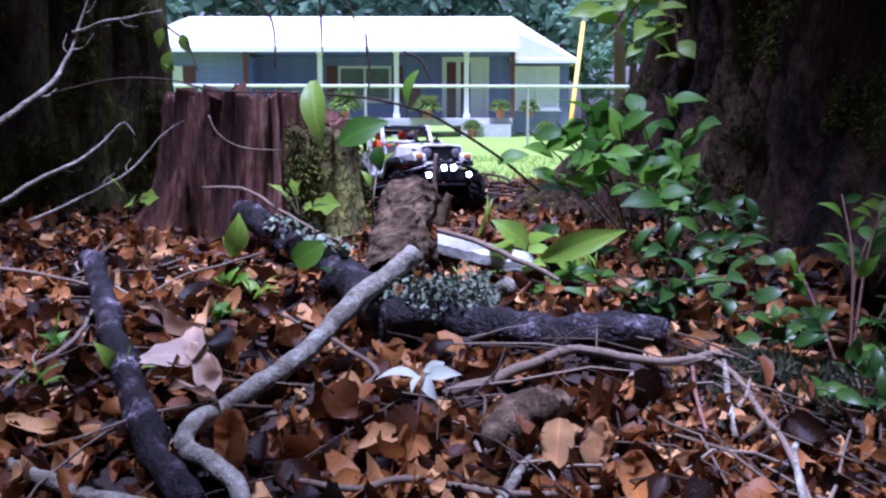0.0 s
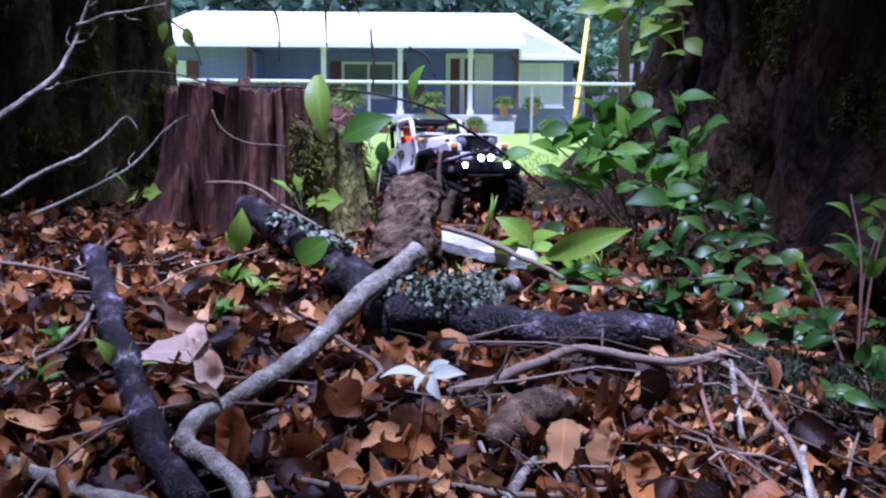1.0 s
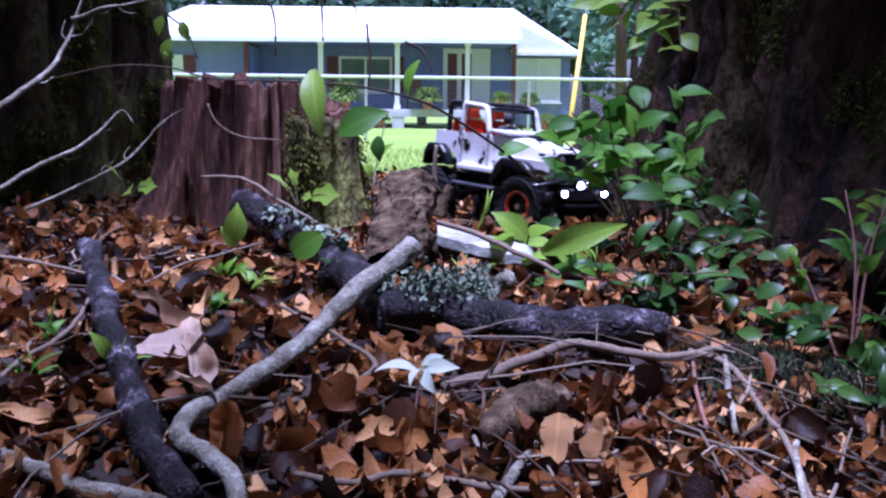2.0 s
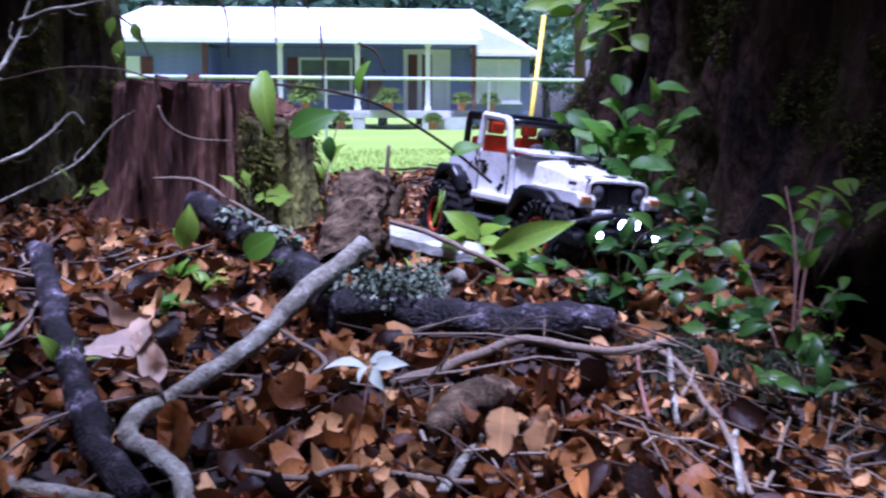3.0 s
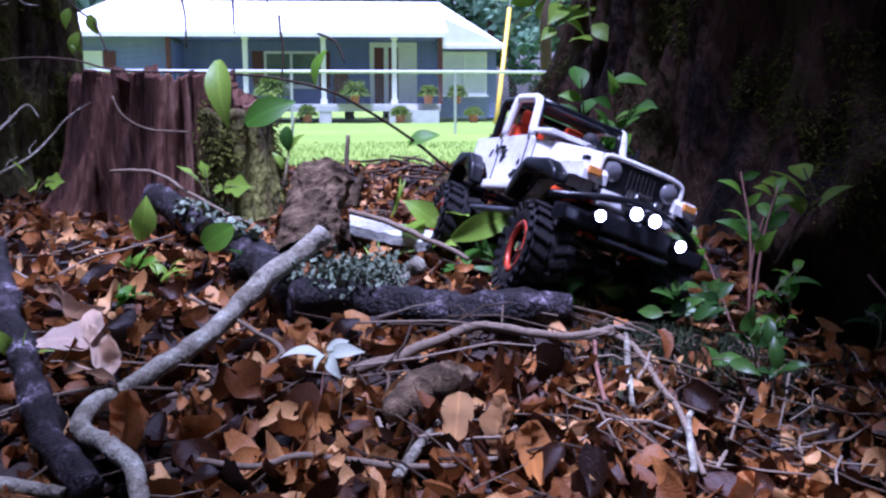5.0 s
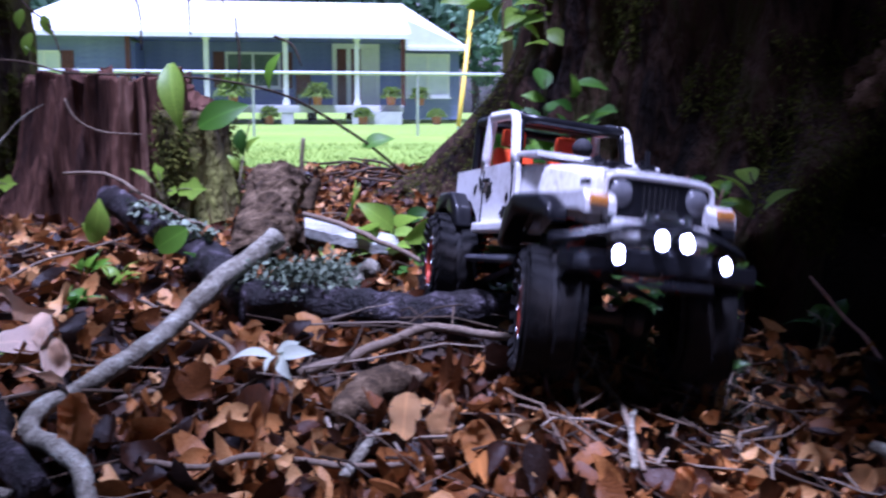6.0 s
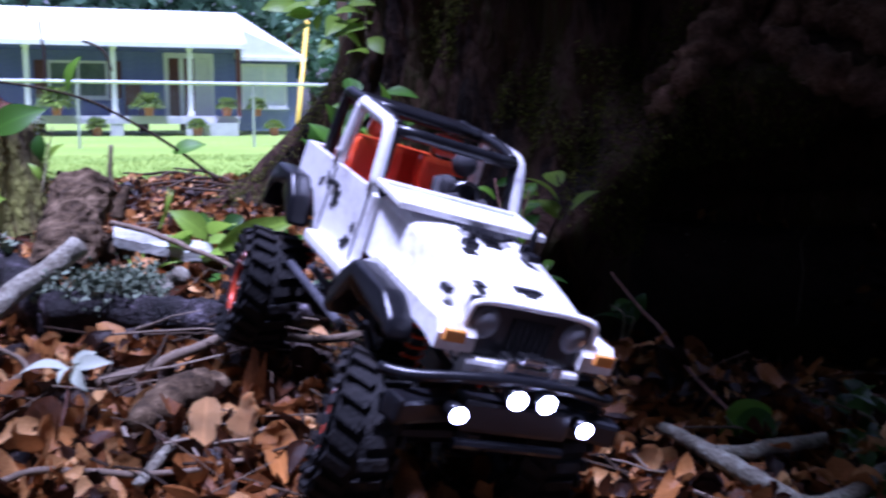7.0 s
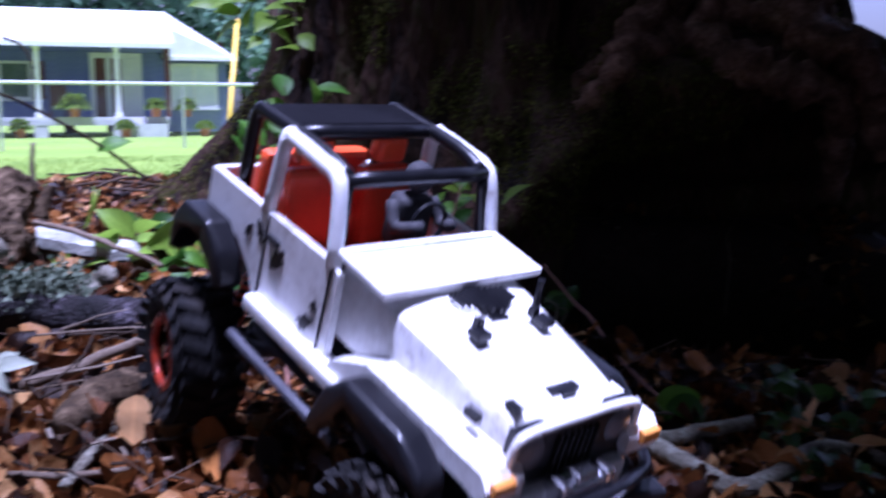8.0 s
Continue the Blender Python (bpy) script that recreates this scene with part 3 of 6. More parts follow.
# ---------------------------------------------------------------- house
def build_house():
    house = empty("house", pose(0, 34, 0))
    # local y: 0 at the porch posts, growing away

    def wall(x0, x1, y, z0, z1, name="wall"):
        bm = bmesh.new()
        box(bm, ((x0 + x1) / 2, y + 0.1, (z0 + z1) / 2), (x1 - x0, 0.16, z1 - z0))
        w = part(name, bm, M_SIDING, house)
        mesh = None
        k = 0
        z = z0 + 0.01
        while z < z1 - 0.18:
            if mesh is None:
                b2 = bmesh.new()
                prism(b2, [(-0.025, 0.0), (0.0, 0.0), (0.0, 0.19), (-0.008, 0.19)], -0.5, 0.5)
                b2.transform(Matrix.Rotation(math.pi / 2, 4, "Z"))
                bmesh.ops.scale(b2, vec=(x1 - x0, 1, 1), verts=b2.verts)
                bmesh.ops.recalc_face_normals(b2, faces=b2.faces)
                mesh = bpy.data.meshes.new("board")
                b2.to_mesh(mesh)
                b2.free()
                mesh.materials.append(M_SIDING)
            o = new("board", mesh)
            o.parent = w
            o.location = ((x0 + x1) / 2, y + 0.02, z)
            o.rotation_euler = (0, 0, 0)
            z += 0.2
            k += 1
        return w

    wall(-10.9, -6.95, 0.5, 0.45, 3.05)
    wall(-6.95, 2.45, 2.4, 0.6, 3.1)
    wall(2.45, 4.75, 2.5, 0.15, 2.78)
    for x, y0, y1 in ((-6.95, 0.7, 2.4), (4.72, 2.7, 9.0), (-10.9, 0.7, 9.0)):
        bm = box(bmesh.new(), (x, (y0 + y1) / 2, 1.65), (0.16, y1 - y0, 2.4))
        part("wall", bm, M_SIDING, house)
    part("wall", box(bmesh.new(), (-3.1, 9.0, 1.7), (15.7, 0.16, 2.5)), M_SIDING, house)
    # roof: a long front slope, gable end hipped down over the side room
    bm = bmesh.new()
    f0, f1 = (-11.4, -0.35, 3.1), (2.6, -0.35, 3.1)
    r0, r1 = (-10.2, 5.0, 4.72), (2.75, 5.0, 4.72)
    s0, s1 = (2.6, 2.1, 2.88), (5.1, 2.1, 2.82)
    b0, b1 = (-11.4, 10.0, 3.1), (5.1, 10.0, 2.82)
    join = (2.72, 2.1, 3.84)
    V = [bm.verts.new(p) for p in (f0, f1, r1, r0, s0, s1, b0, b1, join)]
    bm.faces.new((V[0], V[1], V[8], V[2], V[3]))
    bm.faces.new((V[1], V[4], V[8]))
    bm.faces.new((V[4], V[5], V[2], V[8]))
    bm.faces.new((V[5], V[7], V[2]))
    bm.faces.new((V[3], V[2], V[7], V[6]))
    bm.faces.new((V[0], V[3], V[6]))
    bm.normal_update()
    g = bmesh.ops.solidify(bm, geom=bm.faces[:], thickness=0.12)
    roof = part("roof", bm, M_ROOF, house, "pale bright metal roof")
    # standing seams on the front slope
    sm = bmesh.new()
    tube(sm, [(0, 0, 0), (0, 5.3, 1.61)], 0.018, 4)
    me = bpy.data.meshes.new("seam")
    sm.to_mesh(me)
    sm.free()
    me.materials.append(M_ROOF)
    for i in range(33):
        o = new("seam", me)
        o.parent = roof
        o.location = (-10.1 + i * 0.4, -0.33, 3.115)
    part("fascia", box(bmesh.new(), (-4.4, -0.37, 3.03), (14.0, 0.05, 0.17)), M_WHITE, house)
    part("fascia", box(bmesh.new(), (3.85, 2.08, 2.78), (2.5, 0.05, 0.14)), M_WHITE, house)
    # ceiling takes the siding blue, not white, to deepen the porch's shade
    part("porch_ceiling", box(bmesh.new(), (-2.25, 1.0, 3.0), (9.4, 2.7, 0.06)), M_SIDING, house)
    # porch
    bm = box(bmesh.new(), (-2.3, 1.1, 0.62), (9.5, 2.6, 0.1))
    part("porch_floor", bm, M_CONCRETE, house)
    part("porch_skirt", box(bmesh.new(), (-2.3, -0.2, 0.5), (9.5, 0.06, 0.2)), M_CONCRETE, house)
    for x in (-6.7, -4.3, -1.6, 0.85):
        part("pier", box(bmesh.new(), (x, -0.02, 0.2), (0.42, 0.4, 0.42)), M_CONCRETE, house)
    part("step", box(bmesh.new(), (1.6, -0.55, 0.22), (1.5, 0.7, 0.44)), M_CONCRETE, house)
    for x in (-4.33, -1.64, 0.83):
        bm = bmesh.new()
        box(bm, (x, 0, 1.85), (0.17, 0.17, 2.4))
        box(bm, (x, 0, 0.75), (0.24, 0.24, 0.16))
        box(bm, (x, 0, 2.95), (0.24, 0.24, 0.12))
        part("porch_post", bm, M_WHITE, house, "white square porch post")
    for x in (2.45, -6.95):
        part("porch_post", box(bmesh.new(), (x, 0, 1.85), (0.15, 0.15, 2.4)), M_SHUTTER, house, "dark brown porch post")

    def window(x0, x1, z0, z1, y, glass, mull=1, shutters=False):
        w = empty("window")
        w.parent = house
        w.location = (0, y, 0)
        cx, cz, sx, sz = (x0 + x1) / 2, (z0 + z1) / 2, x1 - x0, z1 - z0
        bm = bmesh.new()
        t = 0.09
        box(bm, (cx, 0, z1 - t / 2), (sx, 0.1, t))
        box(bm, (cx, 0, z0 + t / 2), (sx, 0.1, t))
        for x in [x0 + t / 2, x1 - t / 2] + [x0 + sx * (i + 1) / (mull + 1) for i in range(mull)]:
            box(bm, (x, 0, cz), (t, 0.098, sz - 2 * t))
        part("window_frame", bm, M_WHITE, w)
        for i in range(mull + 1):
            a = x0 + sx * i / (mull + 1) + t / 2
            b = x0 + sx * (i + 1) / (mull + 1) - t / 2
            part("pane", box(bmesh.new(), ((a + b) / 2, 0.02, cz), (b - a - 0.004, 0.02, sz - 2 * t - 0.004)), glass, w)
        part("sill", box(bmesh.new(), (cx, -0.06, z0 - 0.03), (sx + 0.12, 0.16, 0.06)), M_WHITE, w)
        if shutters:
            for x in (x0 - 0.24, x1 + 0.24):
                sh = part("shutter", box(bmesh.new(), (x, -0.01, cz), (0.4, 0.05, sz)), M_SHUTTER, w)
                for k in range(9):
                    o = part("slat", box(bmesh.new(), (x, -0.045, z0 + sz * (k + 0.8) / 10), (0.32, 0.02, 0.05)), M_SHUTTER, w)
                    o.parent = sh
        return w

    window(-3.95, -1.95, 1.3, 2.62, 2.37, M_PANE, 1, True)
    window(-10.4, -9.3, 1.1, 2.5, 0.47, M_BLIND, 1, True)
    window(2.72, 4.4, 1.0, 2.62, 2.47, M_BLIND, 1)
    # front door with sidelights
    door = empty("door")
    door.parent = house
    door.location = (0.85, 2.37, 0.67)
    bm = bmesh.new()
    for x in (-0.8, -0.27, 0.27, 0.8):
        box(bm, (x, 0, 1.05), (0.17, 0.12, 2.1))
    box(bm, (0, 0, 2.19), (1.77, 0.12, 0.18))
    part("door_frame", bm, M_WHITE, door)
    part("door_leaf", box(bmesh.new(), (0, 0.02, 1.05), (0.36, 0.05, 2.08)), M_SHUTTER, door, "dark red front door")
    for x in (-0.535, 0.535):
        part("sidelight", box(bmesh.new(), (x, 0.02, 1.05), (0.355, 0.04, 2.08)), M_SHUTTER if x < 0 else M_WHITE, door)
    part("knob", box(bmesh.new(), (0.13, -0.03, 1.0), (0.05, 0.05, 0.05), bevel=0.01), M_CHROME, door)
    tagged(house, "low slate-blue house with white metal roof and front porch", "house")


build_house()


def porch_plant(x, y, z, r, seed, pot=True):
    rng = random.Random(seed)
    p = empty("potted_plant", pose(x, y, z))
    if pot:
        part("pot", tube(bmesh.new(), [(0, 0, 0), (0, 0, 0.3)], [0.13, 0.18], 12), M_TERRACOTTA, p)
    bm = bmesh.new()
    for _ in range(300):
        a = rng.uniform(0, 6.28)
        e = rng.uniform(0.1, 1.3)
        d = Vector((math.cos(a) * math.cos(e), math.sin(a) * math.cos(e), math.sin(e)))
        s = d.cross(Vector((0, 0, 1))).normalized() * 0.06
        o = Vector((0, 0, 0.28 if pot else 0.02))
        q1, q2 = o + d * r * 0.6, o + d * r * rng.uniform(0.8, 1.1) - Vector((0, 0, r * 0.25))
        bm.faces.new([bm.verts.new(v) for v in (o, q1 + s, q2, q1 - s)])
    part("foliage", bm, M_GRASS, p)
    tagged(p, "leafy green potted plant by the porch", "plant", group="porch plants")


for i, (x, y, z, r) in enumerate([(-0.55, 33.6, 0.3, 0.75), (-3.4, 33.4, 0.55, 0.9), (2.0, 33.5, 0.45, 0.5), (3.1, 34.6, 1.05, 0.55), (-2.2, 33.4, 0.0, 0.5), (1.0, 33.0, 0.0, 0.45), (3.6, 33.6, 0.0, 0.4)]):
    porch_plant(x, y, z if z < 0.1 else 0.67, r, 40 + i)


def porch_chair(x, y):
    c = empty("porch_chair", pose(x, y, 0.67))
    part("seat", box(bmesh.new(), (0, 0, 0.42), (0.55, 0.5, 0.06)), M_SHUTTER, c)
    part("backrest", box(bmesh.new(), (0, 0.24, 0.78), (0.55, 0.05, 0.66)), M_SHUTTER, c)
    for dx in (-0.24, 0.24):
        for dy in (-0.2, 0.2):
            part("leg", box(bmesh.new(), (dx, dy, 0.195), (0.05, 0.05, 0.39)), M_SHUTTER, c)
    tagged(c, "dark reddish wooden chair on the porch", "chair")


porch_chair(-1.1, 35.6)


# ---------------------------------------------------------------- fence, pole, guard
def build_fence():
    fence = empty("chain_link_fence", pose(0, 17.5, 0))
    ax, bx, top = -9.0, 7.0, 1.13
    skew = lambda x: 0.055 * (x - 1)
    part("top_rail", tube(bmesh.new(), [(ax, skew(ax), top), (bx, skew(bx), top)], 0.03, 8), M_STEEL, fence)
    x = -7.3
    while x < 7:
        part("post", tube(bmesh.new(), [(x, skew(x), -0.1), (x, skew(x), top + 0.05)], 0.025, 8), M_STEEL, fence)
        x += 2.95
    bm = bmesh.new()
    x = ax
    while x < bx - 0.1:
        for sgn in (1, -1):
            u = x if sgn > 0 else x + 1.1
            a, b = Vector((u, skew(u), 0.03)), Vector((u + sgn * 1.1, skew(u + sgn * 1.1), top))
            tube(bm, [a, b], 0.001, 3, cap=False)
        x += 0.09
    tagged(part("wire_mesh", bm, M_STEEL, fence), "thin diamond wire mesh", kind="stuff")
    tagged(fence, "galvanised chain-link fence across the lawn", "fence")


build_fence()

guard = empty("guy_wire", pose(0, 0, 0))
part("guard", tube(bmesh.new(), [(2.62, 20.0, 0.15), (2.74, 20.3, 0.8), (3.02, 20.9, 2.62)], [0.05, 0.05, 0.045], 10), M_YELLOW, guard, "bright yellow plastic guard", smooth=True)
part("wire", tube(bmesh.new(), [(3.02, 20.9, 2.6), (3.9, 24.1, 9.0)], 0.008, 5), M_STEEL, guard)
part("anchor", tube(bmesh.new(), [(2.58, 19.9, -0.2), (2.63, 20.03, 0.2)], 0.02, 6), M_STEEL, guard)
tagged(guard, "guy wire in a bright yellow plastic guard on the lawn", "guy wire")
pole = empty("utility_pole", pose(4.35, 24.0, 0))
part("shaft", tube(bmesh.new(), [(0.12, 0, -0.3), (0.0, 0, 3.0), (-0.3, 0, 9.5)], [0.15, 0.14, 0.11], 14), M_POLE, pole, smooth=True)
part("cross_arm", box(bmesh.new(), (-0.28, -0.12, 8.9), (2.2, 0.1, 0.12)), M_POLE, pole)
tagged(pole, "brown wooden utility pole beyond the fence", "utility pole")


# ---------------------------------------------------------------- toy jeep
R_TYRE = 0.061
AXLE_F, AXLE_R, HALF_TRACK = 0.155, -0.128, 0.086


def build_wheel(jeep, x, y, name="wheel"):
    w = empty(name)
    w.parent = jeep
    w.location = (x, y, R_TYRE)
    s = 1 if y > 0 else -1
    bm = bmesh.new()
    # carcass: rounded section turned about the axle
    sec = [(0.023, 0.031), (0.0275, 0.041), (0.025, 0.052), (0.016, 0.0565), (0, 0.0575), (-0.016, 0.0565), (-0.025, 0.052), (-0.0275, 0.041), (-0.023, 0.031)]
    seg = 40
    rings = []
    for i in range(seg):
        a = 2 * math.pi * i / seg
        rings.append([bm.verts.new((r * math.cos(a), u, r * math.sin(a))) for u, r in sec])
    for i in range(seg):
        p, q = rings[i], rings[(i + 1) % seg]
        for k in range(len(sec) - 1):
            bm.faces.new((p[k], p[k + 1], q[k + 1], q[k]))
    part("tyre", bm, M_TYRE, w, smooth=True)
    bm = bmesh.new()
    for i in range(22):
        a = 2 * math.pi * i / 22
        for side in (-1, 1):
            m = Matrix.Rotation(-(a + side * 0.07), 4, "Y") @ Matrix.Translation((0.0575, side * 0.013, 0)) @ Matrix.Rotation(side * 0.35, 4, "X")
            box(bm, (0, 0, 0), (0.008, 0.021, 0.008), m)
            m = Matrix.Rotation(-(a + 0.14), 4, "Y") @ Matrix.Translation((0.051, side * 0.0262, 0)) @ Matrix.Rotation(side * 0.5, 4, "Z")
            box(bm, (0, 0, 0), (0.012, 0.005, 0.008), m)
    tagged(part("tread", bm, M_TYRE, w), kind="stuff")
    bm = bmesh.new()
    ring = []
    for i in range(32):
        a = 2 * math.pi * i / 32
        ring.append([bm.verts.new((r * math.cos(a), s * u, r * math.sin(a))) for u, r in ((0.019, 0.026), (0.0235, 0.026), (0.0255, 0.029), (0.0245, 0.033), (0.018, 0.033))])
    for i in range(32):
        p, q = ring[i], ring[(i + 1) % 32]
        for k in range(5):
            bm.faces.new((p[k], p[(k + 1) % 5], q[(k + 1) % 5], q[k]))
    part("beadlock_ring", bm, M_RIM, w, "orange-red wheel ring", smooth=True)
    bm = bmesh.new()
    tube(bm, [(0, -s * 0.018, 0), (0, s * 0.009, 0)], 0.03, 24)
    for i in range(6):
        m = Matrix.Rotation(2 * math.pi * i / 6, 4, "Y")
        box(bm, (0.017, s * 0.013, 0), (0.024, 0.007, 0.008), m, 0.001)
    part("rim", bm, M_BLACK, w, "black spoked rim")
    bm = tube(bmesh.new(), [(0, s * 0.01, 0), (0, s * 0.023, 0)], [0.008, 0.006], 10)
    for i in range(8):
        a = 2 * math.pi * i / 8
        tube(bm, [(0.0295 * math.cos(a), s * 0.023, 0.0295 * math.sin(a)), (0.0295 * math.cos(a), s * 0.027, 0.0295 * math.sin(a))], 0.0022, 6)
    part("hub", bm, M_CHROME, w, "bright metal hub and bolts")
    return w


def build_jeep():
    jeep = empty("toy_jeep")
    # tub sides with door line, open rear arch
    side = [(-0.152, 0.206), (0.02, 0.208), (0.03, 0.204), (0.034, 0.128), (-0.066, 0.128), (-0.078, 0.15), (-0.1, 0.168), (-0.13, 0.172), (-0.152, 0.165)]
    for s in (-1, 1):
        bm = prism(bmesh.new(), side, s * 0.071, s * 0.077)
        pn = part("side_panel", bm, M_BODY, jeep, "white side panel with scuffs")
        bm = bmesh.new()
        for x in (-0.062, 0.022):
            box(bm, (x, s * 0.0775, 0.168), (0.0015, 0.0012, 0.07))
        box(bm, (-0.02, s * 0.0775, 0.135), (0.084, 0.0012, 0.0015))
        part("door_seam", bm, M_BLACK, pn)
        part("door_handle", box(bmesh.new(), (-0.05, s * 0.079, 0.19), (0.016, 0.004, 0.005), bevel=0.001), M_BLACK, pn)
        for k, (cx, cz, w, h) in enumerate(((-0.042, 0.178, 0.012, 0.018), (0.004, 0.152, 0.017, 0.01), (0.011, 0.168, 0.007, 0.008), (-0.07, 0.188, 0.007, 0.015), (-0.086, 0.182, 0.005, 0.012))):
            m = Matrix.Translation((cx, s * 0.0776, cz)) @ Matrix.Rotation(0.7 * math.sin(3.1 * k + 1), 4, "Y")
            ring = [(w * (0.5 + 0.22 * math.sin(5 * q + k)) * math.cos(q), h * (0.5 + 0.22 * math.cos(4 * q + 2 * k)) * math.sin(q)) for q in [2 * math.pi * j / 14 for j in range(14)]]
            bm = prism(bmesh.new(), ring, -0.0006, 0.0006)
            bm.transform(m)
            part("decal", bm, M_BLACK, pn, "black splash decal")
        bm = box(bmesh.new(), (0.012, s * 0.078, 0.134), (0.15, 0.02, 0.012), None, 0.003)
        part("rocker", bm, M_BODY, jeep, "white sill step")
        # white door-frame hoop
        bm = tube(bmesh.new(), bend([(0.02, s * 0.0745, 0.205), (0.006, s * 0.071, 0.252), (-0.004, s * 0.07, 0.263), (-0.02, s * 0.07, 0.265), (-0.058, s * 0.07, 0.267), (-0.068, s * 0.07, 0.262), (-0.07, s * 0.0735, 0.205)], 4), 0.0062, 6)
        part("door_frame", bm, M_BODY, jeep, "white window frame", smooth=True)
        # rear flare
        bm = prism(bmesh.new(), [(-0.168, 0.128), (-0.166, 0.158), (-0.152, 0.178), (-0.112, 0.178), (-0.09, 0.16), (-0.08, 0.134), (-0.09, 0.132), (-0.1, 0.152), (-0.12, 0.162), (-0.145, 0.162), (-0.157, 0.15), (-0.159, 0.128)], s * 0.0772, s * 0.1)
        bmesh.ops.bevel(bm, geom=bm.edges[:], offset=0.005, segments=4, affect="EDGES", profile=0.5, clamp_overlap=True)
        part("rear_flare", bm, M_BLACK, jeep, "glossy black wheel flare", True)
        # front fender, white top with black flare
        bm = prism(bmesh.new(), [(0.036, 0.13), (0.05, 0.15), (0.085, 0.168), (0.2, 0.166), (0.208, 0.158), (0.208, 0.146), (0.19, 0.15), (0.1, 0.155), (0.07, 0.14), (0.05, 0.128)], s * 0.05, s * 0.083)
        part("front_fender", bm, M_BODY, jeep, "white front wing")
        bm = prism(bmesh.new(), [(0.06, 0.112), (0.074, 0.15), (0.092, 0.166), (0.152, 0.164), (0.178, 0.15), (0.182, 0.134), (0.168, 0.138), (0.15, 0.148), (0.1, 0.148), (0.086, 0.132), (0.074, 0.108)], s * 0.0835, s * 0.107)
        bmesh.ops.bevel(bm, geom=bm.edges[:], offset=0.0055, segments=4, affect="EDGES", profile=0.5, clamp_overlap=True)
        part("front_flare", bm, M_BLACK, jeep, "glossy black wheel flare", True)
        part("marker_lamp", box(bmesh.new(), (0.209, s * 0.07, 0.158), (0.006, 0.018, 0.009), None, 0.001), M_AMBER, jeep, "amber marker lamp")
        bm = tube(bmesh.new(), [(0.192, s * 0.042, 0.168), (0.2, s * 0.042, 0.168), (0.203, s * 0.042, 0.168)], [0.0135, 0.013, 0.009], 20)
        part("headlamp", bm, M_LENS, jeep, "round unlit headlamp", smooth=True)
        part("hood_latch", box(bmesh.new(), (0.165, s * 0.062, 0.178), (0.012, 0.006, 0.006), None, 0.001), M_BLACK, jeep)
        bm = box(bmesh.new(), (0.125, s * 0.03, 0.2055), (0.012, 0.012, 0.006), None, 0.001)
        box(bm, (0.118, s * 0.026, 0.209), (0.006, 0.006, 0.008), None, 0.001)
        part("body_clip", bm, M_BLACK, jeep)
    # bonnet as a loft
    bm = bmesh.new()
    rings = []
    for k in range(13):
        t = k / 12
        x = 0.022 + t * 0.176
        hw = 0.069 - 0.016 * t
        zt = 0.207 - 0.016 * t * t - 0.008 * t
        ring = []
        for q, dz in ((-1.0, -0.052), (-1.0, -0.012), (-0.97, -0.005), (-0.88, -0.001), (-0.5, 0.0028), (0, 0.004), (0.5, 0.0028), (0.88, -0.001), (0.97, -0.005), (1.0, -0.012), (1.0, -0.052)):
            ring.append(bm.verts.new((x, q * hw, zt + dz - (0.004 if k == 12 and dz > -0.02 else 0))))
        rings.append(ring)
    for a, b in zip(rings, rings[1:]):
        for i in range(10):
            bm.faces.new((a[i], a[i + 1], b[i + 1], b[i]))
    bm.faces.new(rings[0])
    bm.faces.new(rings[-1][::-1])
    hood = part("hood", bm, M_BODY, jeep, "white bonnet with black clips", smooth=True)
    mod = hood.modifiers.new("edge", "EDGE_SPLIT")
    mod.split_angle = radians(38)
    bm = prism(bmesh.new(), [(0.078, 0.2035), (0.1, 0.2025), (0.112, 0.201), (0.112, 0.2045), (0.1, 0.2075), (0.078, 0.2095)], -0.006, 0.01)
    for k in range(11):
        y = -0.022 + 0.0048 * k
        box(bm, (0.09 + 0.006 * math.exp(-((y - 0.004) / 0.014) ** 2), y, 0.2095), (0.014 + 0.016 * math.exp(-((y - 0.004) / 0.014) ** 2), 0.0026, 0.0028))
    part("cowl_vent", bm, M_BLACK, hood, "black louvred vent")
    part("antenna_stub", tube(bmesh.new(), [(0.108, 0.04, 0.2), (0.106, 0.04, 0.226)], 0.003, 7), M_BLACK, hood)
    bm = box(bmesh.new(), (0.178, 0, 0.1925), (0.008, 0.026, 0.002), None, 0.0006)
    box(bm, (0.183, 0, 0.1915), (0.005, 0.012, 0.002))
    part("badge", bm, M_BLACK, hood)
    bm = box(bmesh.new(), (0.18, -0.045, 0.1905), (0.012, 0.008, 0.002), None, 0.0006)
    part("decal", bm, M_BLACK, hood)
    # grille
    bm = prism(bmesh.new(), [(0.19, 0.135), (0.2, 0.135), (0.2, 0.183), (0.19, 0.185)], -0.056, 0.056)
    g = part("grille", bm, M_BLACK, jeep, "black slotted grille")
    for k in range(7):
        part("slot", box(bmesh.new(), (0.201, -0.018 + 0.006 * k, 0.16), (0.003, 0.0025, 0.032), None, 0.0008), M_TYRE, g)
    bm = tube(bmesh.new(), bend([(0.2, -0.057, 0.14), (0.2, -0.059, 0.172), (0.2, -0.05, 0.184), (0.2, 0, 0.186), (0.2, 0.05, 0.184), (0.2, 0.059, 0.172), (0.2, 0.057, 0.14)], 4), 0.003, 6)
    part("surround", bm, M_BODY, g, "white grille edge", smooth=True)
    # floor, tail, dash
    part("floor_pan", box(bmesh.new(), (-0.06, 0, 0.145), (0.18, 0.14, 0.006)), M_BLACK, jeep)
    part("tailgate", box(bmesh.new(), (-0.152, 0, 0.184), (0.006, 0.15, 0.044), None, 0.002), M_BODY, jeep)
